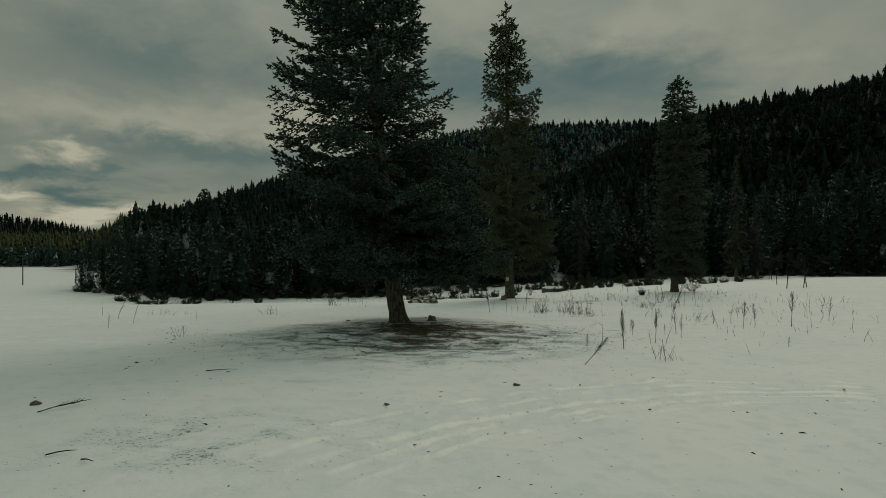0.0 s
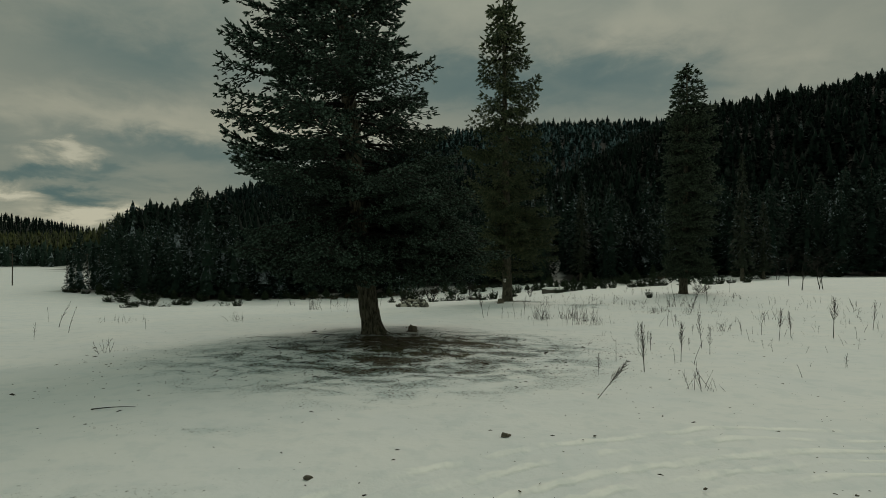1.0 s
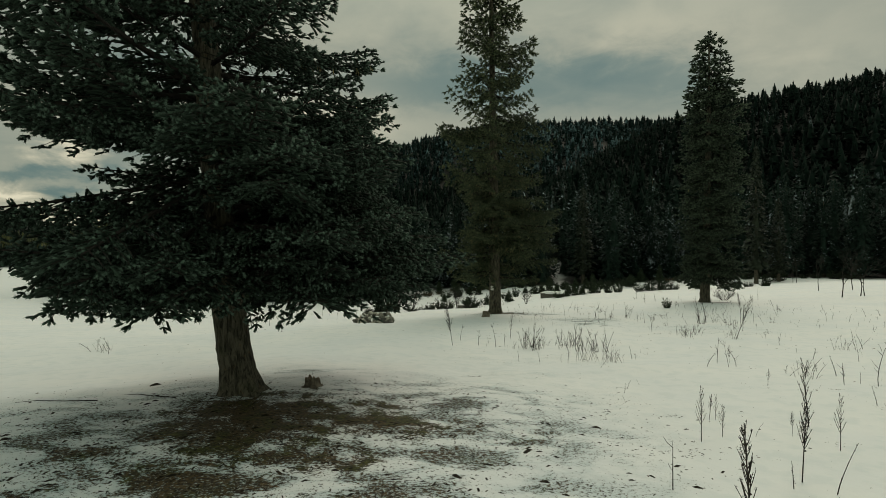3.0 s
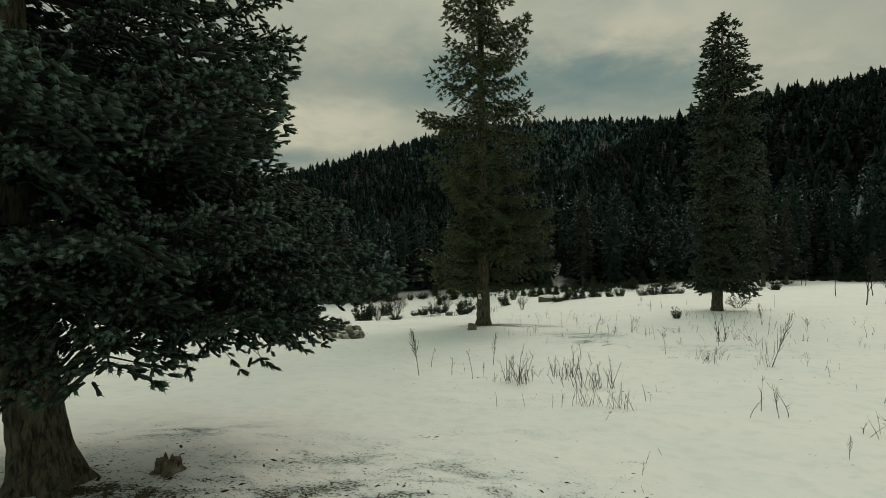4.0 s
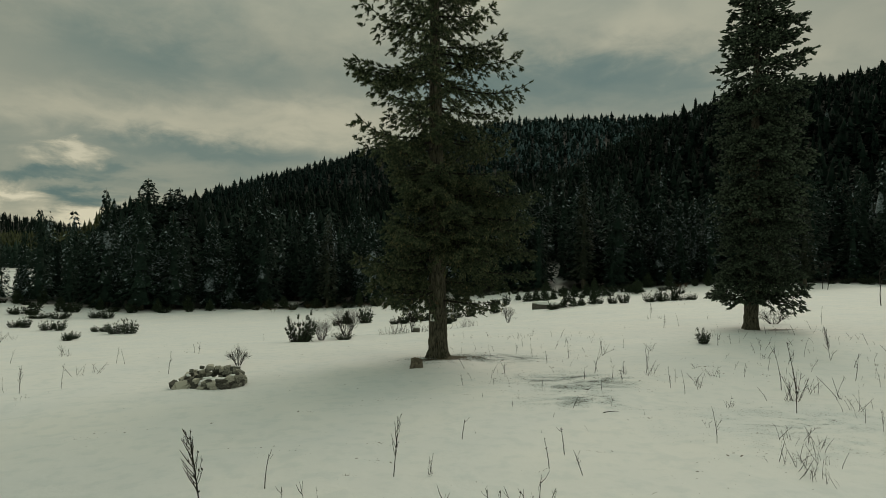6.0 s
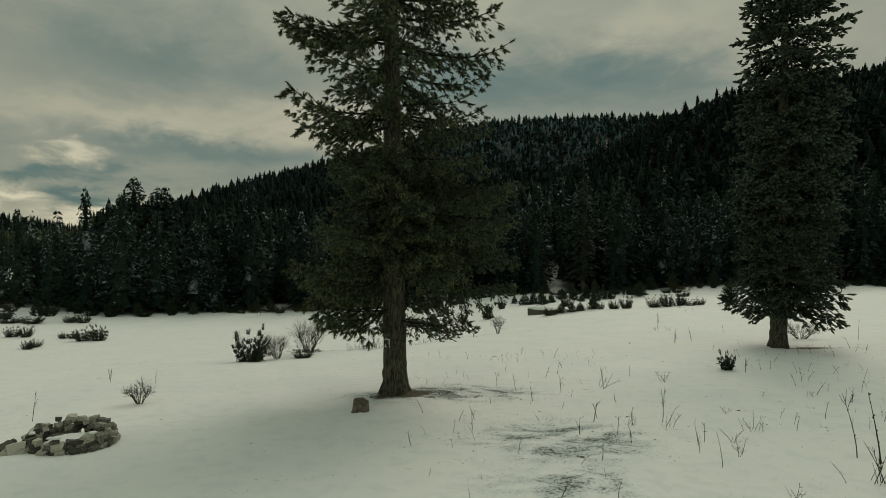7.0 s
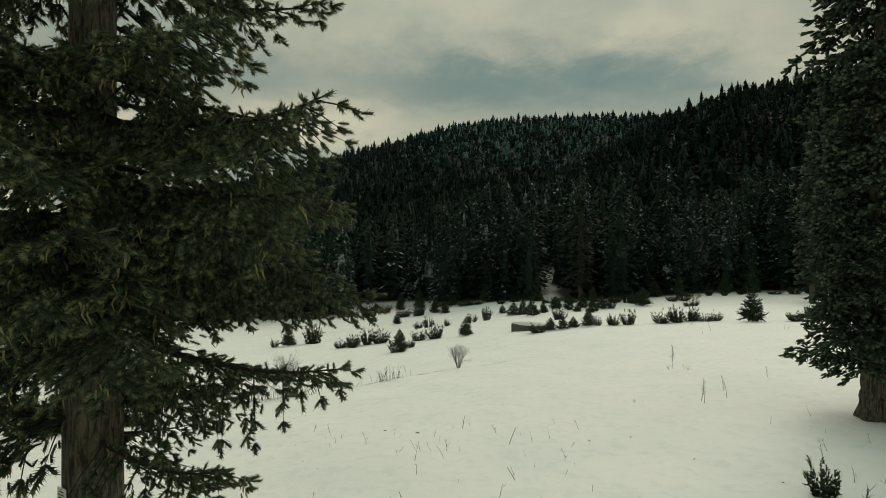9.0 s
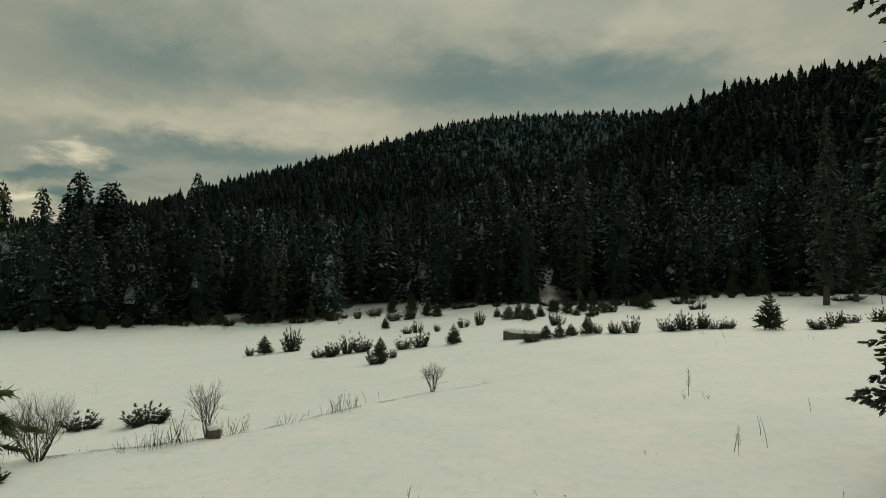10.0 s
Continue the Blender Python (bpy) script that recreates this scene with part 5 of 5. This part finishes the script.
def bare_shrub(x, y, h, w, seed, mat=TWIGWOOD, stems=9, label="leafless grey-brown shrub in snow", name="bare_shrub", category="shrub", trunk=0.0, forks=3):
    """A shrub or sapling of forking rods; each rod from the ground is a part."""
    rng = np.random.default_rng(seed)
    e = thing(name, label, category, Matrix.Translation((x, y, gz(x, y) - 0.03)), "bare shrubs")
    for k in range(stems):
        M = Mesher()

        def grow(p, d, length, r, depth):
            q = p + d * length
            bow = rng.normal(size=3) * 0.06 * length
            M.tube([p, (p + q) / 2 + bow, q], [r, r * 0.82, r * 0.62], 4 if depth < 2 else 3, False)
            if depth >= forks or r < 0.0015:
                return
            for _ in range(2 if depth < 1 else 3):
                grow(q if rng.random() < 0.6 else p + d * length * rng.uniform(0.5, 0.95), unit(d + rng.normal(size=3) * 0.42 + np.array([0, 0, 0.18])), length * rng.uniform(0.55, 0.8), r * 0.60, depth + 1)

        a = 6.283 * k / stems + rng.uniform(-0.3, 0.3)
        d = unit((math.cos(a) * w / h * 0.55, math.sin(a) * w / h * 0.55, 1.0)) if not trunk else unit((rng.normal() * 0.05, rng.normal() * 0.05, 1))
        first = trunk if trunk else h * 0.34 * rng.uniform(0.8, 1.15)
        grow(np.array([math.cos(a), math.sin(a), 0]) * w * 0.08 * (not trunk), d, first, 0.0105 * max(1, h * 0.55) if not trunk else 0.012 * h, 0 if trunk else 1)
        part("stem", M.mesh("stem", mat), e)
    return e


for k, (x, y, h, w) in enumerate(WISPY_0):
    bare_shrub(x, y, h, w, 800 + k, RUST if k == 5 else TWIGWOOD, max(14, min(34, int(w * 22))), forks=4)
bare_shrub(26.5, 60.9, 1.25, 2.1, 820, TWIGWOOD, 30, forks=4)
for k, (x, y, h) in enumerate(((36.4, 60.4, 4.8), (39.3, 62.2, 4.4), (39.8, 62.4, 4.2), (46.5, 73.4, 4.8), (43.5, 74.5, 4.4), (67.5, 118, 5.5), (69.6, 122.5, 5.8))):
    bare_shrub(x, y, h, 2.2, 830 + k, TWIGWOOD, 1, "young leafless tree with a grey-brown trunk", "bare_sapling", "tree", h * 0.38, 4)
# rust-brown thicket in front of the woods
for k in range(22):
    x = -34 + k * 2.1 + pick.uniform(-0.8, 0.8)
    bare_shrub(x, float(forest_edge(x)) - pick.uniform(1, 9), pick.uniform(1.5, 2.6), pick.uniform(1.8, 2.8), 860 + k, RUST, 9, "rust-brown leafless shrub at the forest edge")


# ---- stone ring, stumps, trough ----
def stone_mesh(seed):
    """A rough block with knocked-off corners."""
    bm = bmesh.new()
    bmesh.ops.create_cube(bm, size=0.86)
    rng = np.random.default_rng(seed)
    for v in bm.verts:
        v.co += Vector(rng.uniform(-0.17, 0.17, 3))
    bmesh.ops.bevel(bm, geom=bm.edges[:], offset=0.20, segments=2, profile=0.5)
    for v in bm.verts:
        v.co += Vector(rng.normal(size=3) * 0.012)
    me = bpy.data.meshes.new("stone")
    bm.to_mesh(me), bm.free(), me.materials.append(STONE)
    return me


def snow_lump(name, points, parent, m=None):
    """A soft cap of snow: a flattened dome of the given half sizes."""
    rx, ry, rz = points
    bm = bmesh.new()
    bmesh.ops.create_icosphere(bm, subdivisions=3, radius=1)
    for v in bm.verts:
        n = noise.noise(v.co * 2.3 + Vector((rx * 7, ry * 5, 0)))
        s = 1 + 0.14 * n
        z = v.co.z if v.co.z > -0.25 else -0.25
        v.co = Vector((math.copysign(abs(v.co.x) ** 0.7, v.co.x) * rx * s, math.copysign(abs(v.co.y) ** 0.7, v.co.y) * ry * s, z * rz))
    me = bpy.data.meshes.new(name)
    bm.to_mesh(me), bm.free(), me.materials.append(CAP)
    me.polygons.foreach_set("use_smooth", [True] * len(me.polygons))
    return part(name, me, parent, "lying snow", m)


def stone_ring():
    x0, y0 = -1.55, 42.35
    e = thing("stone_ring", "ring of piled grey field stones with snow inside", "fireplace", Matrix.Translation((x0, y0, gz(x0, y0))))
    kinds = [stone_mesh(900 + k) for k in range(8)]
    rng = random.Random(8)
    for layer, (count, radius, z) in enumerate(((25, 0.88, 0.06), (25, 0.83, 0.16), (23, 0.78, 0.26), (21, 0.73, 0.35), (15, 0.70, 0.44))):
        for k in range(count):
            a = 6.283 * (k + 0.5 * (layer % 2)) / count + rng.uniform(-0.1, 0.1)
            if layer > 2 and math.sin(a) < -0.3:
                continue
            s = rng.uniform(0.15, 0.27) * (1 - 0.05 * layer)
            r = radius * rng.uniform(0.94, 1.06)
            m = pose(r * math.cos(a), r * math.sin(a) * 0.92, z + rng.uniform(-0.03, 0.03), rng.uniform(-14, 14), rng.uniform(-14, 14), math.degrees(a) + rng.uniform(-25, 25) + 90)
            part("stone", kinds[rng.randrange(8)], e, m=m @ Matrix.Diagonal((s * rng.uniform(0.95, 1.35), s * 1.05, s * rng.uniform(0.66, 0.9), 1)))
    for k in range(13):
        a, r = math.radians(rng.uniform(180, 262)), rng.uniform(0.92, 1.2)
        s = rng.uniform(0.18, 0.36)
        part("stone", kinds[rng.randrange(8)], e, m=pose(r * math.cos(a), r * math.sin(a), s * 0.25, rng.uniform(-30, 30), rng.uniform(20, 60), rng.uniform(0, 360)) @ Matrix.Diagonal((s * 1.3, s, s * 0.45, 1)))
    snow_lump("snow_fill", (0.60, 0.54, 0.16), e, Matrix.Translation((0.05, -0.05, 0.04)))
    for k in range(5):
        a = rng.uniform(3.4, 6.0)
        snow_lump("snow_cap", (rng.uniform(0.06, 0.11), rng.uniform(0.05, 0.08), 0.035), e, pose(0.76 * math.cos(a), 0.70 * math.sin(a), rng.uniform(0.34, 0.38), 0, 0, rng.uniform(0, 180)))


stone_ring()


def stump(x, y, r, h, seed, label, jagged=0.0):
    rng = np.random.default_rng(seed)
    e = thing("tree_stump", label, "stump", Matrix.Translation((x, y, gz(x, y))))
    sides = 22
    turn = np.linspace(0, 6.283, sides, endpoint=False)
    wob = 1 + 0.10 * np.sin(turn * 3 + seed) + 0.06 * rng.normal(size=sides)
    M, T = Mesher(), Mesher()
    tops = (h + jagged * np.abs(rng.normal(size=sides))) * np.where(np.cos(turn - 0.3) > 0.62, 0.62 if jagged > 0.05 else 0.90, 1.0)
    roots = 1 + 0.22 * np.cos(turn * 4 + seed)
    rings = []
    for f, q in ((-0.25, 1.30), (0.0, 1.22), (0.18, 1.08), (0.5, 1.02), (0.8, 1.0), (1.0, 0.98)):
        rr = r * q * wob * np.where(f < 0.1, roots, 1.0)
        rings.append(np.stack([rr * np.cos(turn), rr * np.sin(turn), f * tops], 1))
    faces = [(i * sides + j, i * sides + (j + 1) % sides, (i + 1) * sides + (j + 1) % sides, (i + 1) * sides + j) for i in range(5) for j in range(sides)]
    M.add(np.concatenate(rings), faces)
    part("bark", M.mesh("bark", OLDWOOD), e)
    cut = rings[-1] * (1, 1, 1)
    inner = cut * (0.55, 0.55, 1) + (0, 0, -0.012)
    T.add(np.concatenate([cut, inner, [(0, 0, float(tops.mean()) - 0.015)]]), [(j, (j + 1) % sides, sides + (j + 1) % sides, sides + j) for j in range(sides)] + [(sides + j, sides + (j + 1) % sides, 2 * sides) for j in range(sides)])
    part("cut_face", T.mesh("cut_face", CUTWOOD), e, "weathered grey-brown cut wood")
    return e


stump(4.68, 45.3, 0.20, 0.31, 3, "weathered broken tree stump beside a spruce", 0.02)
stump(-0.62, 23.0, 0.17, 0.09, 5, "broken jagged stump remnant in needle litter", 0.11)


def trough():
    """Long weathered trough half buried on the meadow, with snow on it."""
    x0, y0 = 18.55, 97.6
    e = thing("water_trough", "long grey trough half buried under snow", "trough", pose(x0, y0, gz(x0, y0), 0, 0, -30))
    long, deep, high, wall = 3.6, 1.0, 0.80, 0.10
    for name, sx, sy, px, py in (("side_wall", long, wall, 0, -deep / 2), ("side_wall", long, wall, 0, deep / 2), ("end_wall", wall, deep - wall, -long / 2 + wall / 2, 0), ("end_wall", wall, deep - wall, long / 2 - wall / 2, 0)):
        bm = bmesh.new()
        bmesh.ops.create_cube(bm, size=1, matrix=Matrix.Diagonal((sx, sy, high, 1)))
        bmesh.ops.subdivide_edges(bm, edges=bm.edges[:], cuts=3)
        for v in bm.verts:
            v.co += Vector((0, 0.02 * noise.noise(v.co * 3), 0.03 * noise.noise(v.co * 2 + Vector((5, 0, 0)))))
        me = bpy.data.meshes.new(name)
        bm.to_mesh(me), bm.free(), me.materials.append(CONCRETE)
        part(name, me, e, m=Matrix.Translation((px, py, high / 2 - 0.2)))
    snow_lump("snow_cap", (long * 0.53, deep * 0.66, 0.34), e, Matrix.Translation((0, 0.06, high - 0.20)))


trough()


def boundary_block():
    x0, y0 = 3.68, 64.45
    e = thing("stone_block", "grey squared stone with a cap of snow", "stone", pose(x0, y0, gz(x0, y0), 0, 0, 15))
    bm = bmesh.new()
    bmesh.ops.create_cube(bm, size=1, matrix=Matrix.Diagonal((0.42, 0.30, 0.40, 1)))
    bmesh.ops.bevel(bm, geom=bm.edges[:], offset=0.03, segments=2)
    me = bpy.data.meshes.new("block")
    bm.to_mesh(me), bm.free(), me.materials.append(CONCRETE)
    part("block", me, e, m=Matrix.Translation((0, 0, 0.14)))
    snow_lump("snow_cap", (0.23, 0.17, 0.11), e, Matrix.Translation((0, 0, 0.33)))


boundary_block()


# ---- poles in the valley ----
for x, y, h in ((-127, 173, 9.5), (-118, 184, 5.0), (-143, 226, 9.0), (-150, 246, 9.0), (-152, 258, 8.5)):
    e = thing("utility_pole", "weathered wooden pole standing in the valley meadow", "pole", Matrix.Translation((x, y, gz(x, y))), "valley poles")
    M = Mesher()
    M.tube([(0, 0, -0.4), (0.02, 0, h * 0.5), (0, 0, h)], [0.17, 0.14, 0.11], 8)
    part("mast", M.mesh("mast", POLE, True), e)
    M = Mesher()
    M.tube([(-0.8, -0.14, h - 0.5), (0.8, -0.14, h - 0.5)], [0.07, 0.07], 4)
    part("crossbar", M.mesh("crossbar", POLE), e)


# ---- fallen bits on the snow ----
def fallen_twig(x, y, length, turn, plumed, label):
    e = thing("fallen_twig", label, "twig", pose(x, y, gz(x, y) + 0.025, 0, 0, turn))
    M = Mesher()
    M.tube([(0, 0, 0), (length * 0.4, 0.03 * length, 0.02), (length * 0.75, -0.02 * length, 0.03), (length, 0.02, 0.015)], [0.011, 0.009, 0.007, 0.003], 5)
    part("stem", M.mesh("stem", TWIGWOOD), e)
    if plumed:
        rng = np.random.default_rng(int(abs(x) * 100))
        o = [(length * q, 0, 0.02) for q in np.linspace(0.4, 0.97, 14)]
        w = [(0.8, (-1) ** k * 0.5, rng.uniform(0, 0.25)) for k in range(14)]
        s = np.full(14, length * 0.19)
        v, t = stamp(FINE, FINE_TRIS, o, frames_along(w, s, s * 0.12, rng))
        part("needles", array_mesh("needles", v, t, FIR), e)


fallen_twig(-7.0, 8.65, 0.75, 62, True, "fallen fir twig with green needles on snow")
fallen_twig(-5.45, 6.6, 0.36, 20, False, "thin dark stick lying on snow")
fallen_twig(-4.85, 6.4, 0.26, -30, False, "thin dark stick lying on snow")
fallen_twig(-5.9, 12.9, 0.75, 8, False, "thin dark stick lying on snow")
fallen_twig(-4.7, 22.1, 1.5, 188, False, "long dark branch lying by a fir trunk")
fallen_twig(-3.1, 22.0, 1.1, 172, False, "long dark branch lying by a fir trunk")
fallen_twig(9.6, 38.2, 0.4, 5, False, "thin dark stick lying on snow")

ROCK = [stone_mesh(950 + k) for k in range(3)]
for me in ROCK:
    me.materials[0] = OLDWOOD
for k, (x, y, s) in enumerate(((-7.62, 9.5, 0.19), (1.43, 11.45, 0.20), (5.8, 11.75, 0.10), (3.55, 9.3, 0.05), (5.1, 7.9, 0.05), (5.2, 9.1, 0.05), (-1.2, 9.6, 0.12), (2.8, 11.4, 0.06))):
    ob = part("clod", ROCK[k % 3], m=pose(x, y, gz(x, y) + s * 0.06, 10, 20, 70 * k) @ Matrix.Diagonal((s * 0.9, s * 0.6, s * 0.35, 1)))
    tagged(ob, "small dark clod lying on snow", "clod", "clods on the snow")


def flakes(name, label, count, spread, size, mat, seed, flat=0.35):
    """Loose crumbs: spread gives a random place; each is a small bent chip."""
    rng = np.random.default_rng(seed)
    chip = np.array([(-0.5, -0.16, 0), (0.5, -0.10, 0.05), (0.42, 0.14, 0), (-0.45, 0.12, 0.06), (0, 0, 0.30)])
    tris = np.array([(0, 1, 4), (1, 2, 4), (2, 3, 4), (3, 0, 4)])
    p = np.array([spread(rng) for _ in range(count)])
    z = land(p[:, 0], p[:, 1]) - 0.004
    a, s = rng.uniform(0, 6.28, count), size * rng.lognormal(0, 0.55, count)
    fr = np.zeros((count, 3, 3))
    fr[:, 0, 0], fr[:, 0, 1], fr[:, 1, 0], fr[:, 1, 1], fr[:, 2, 2] = np.cos(a) * s, -np.sin(a) * s, np.sin(a) * s, np.cos(a) * s, s * flat * 2
    v, t = stamp(chip, tris, np.stack([p[:, 0], p[:, 1], z], 1), fr)
    tagged(new(name, array_mesh(name, v, t, mat)), label, "litter", kind="stuff")


def around(cx, cy, rx, ry):
    return lambda rng: (cx + rx * rng.normal() * 0.5, cy + ry * rng.normal() * 0.5)


def clustered(cx, cy, rx, ry, count, size, seed):
    """Places gathered in small drifts inside an oval."""
    rng = np.random.default_rng(seed)
    mids = [(cx + rx * rng.normal() * 0.5, cy + ry * rng.normal() * 0.5, size * rng.lognormal(0, 0.6)) for _ in range(count)]

    def pick_place(rng):
        x, y, r = mids[int(rng.integers(count))]
        return x + r * 1.7 * rng.normal(), y + r * 0.7 * rng.normal()
    return pick_place


flakes("needle_litter", "dark needle litter and cone scales under a fir", 13000, around(-1.0, 19.2, 6.2, 4.0), 0.030, LITTER, 41)
flakes("twig_litter", "brown twig litter beside a spruce trunk", 1300, around(7.7, 47.9, 3.0, 1.5), 0.024, LITTER, 42)
flakes("bark_crumbs", "dark bark crumbs scattered on snow", 1700, lambda rng: (rng.uniform(-9, 9), rng.uniform(4.5, 17)), 0.024, LITTER, 43)
flakes("meadow_crumbs", "dark plant crumbs scattered on the snowy meadow", 900, lambda rng: (rng.uniform(-12, 26), rng.uniform(17, 66)), 0.030, LITTER, 44)
flakes("drifted_needles", "dark needles blown into small drifts on snow", 9000, clustered(2.6, 21.8, 4.0, 3.4, 120, 0.16, 7), 0.020, LITTER, 46)
flakes("drifted_crumbs", "plant crumbs blown into small drifts on the meadow", 3200, clustered(10, 33, 12, 16, 90, 0.16, 8), 0.022, LITTER, 47)
flakes("weed_litter", "fallen weed bits on the snow", 1100, around(9.8, 42.6, 3.6, 2.4), 0.024, LITTER, 45)
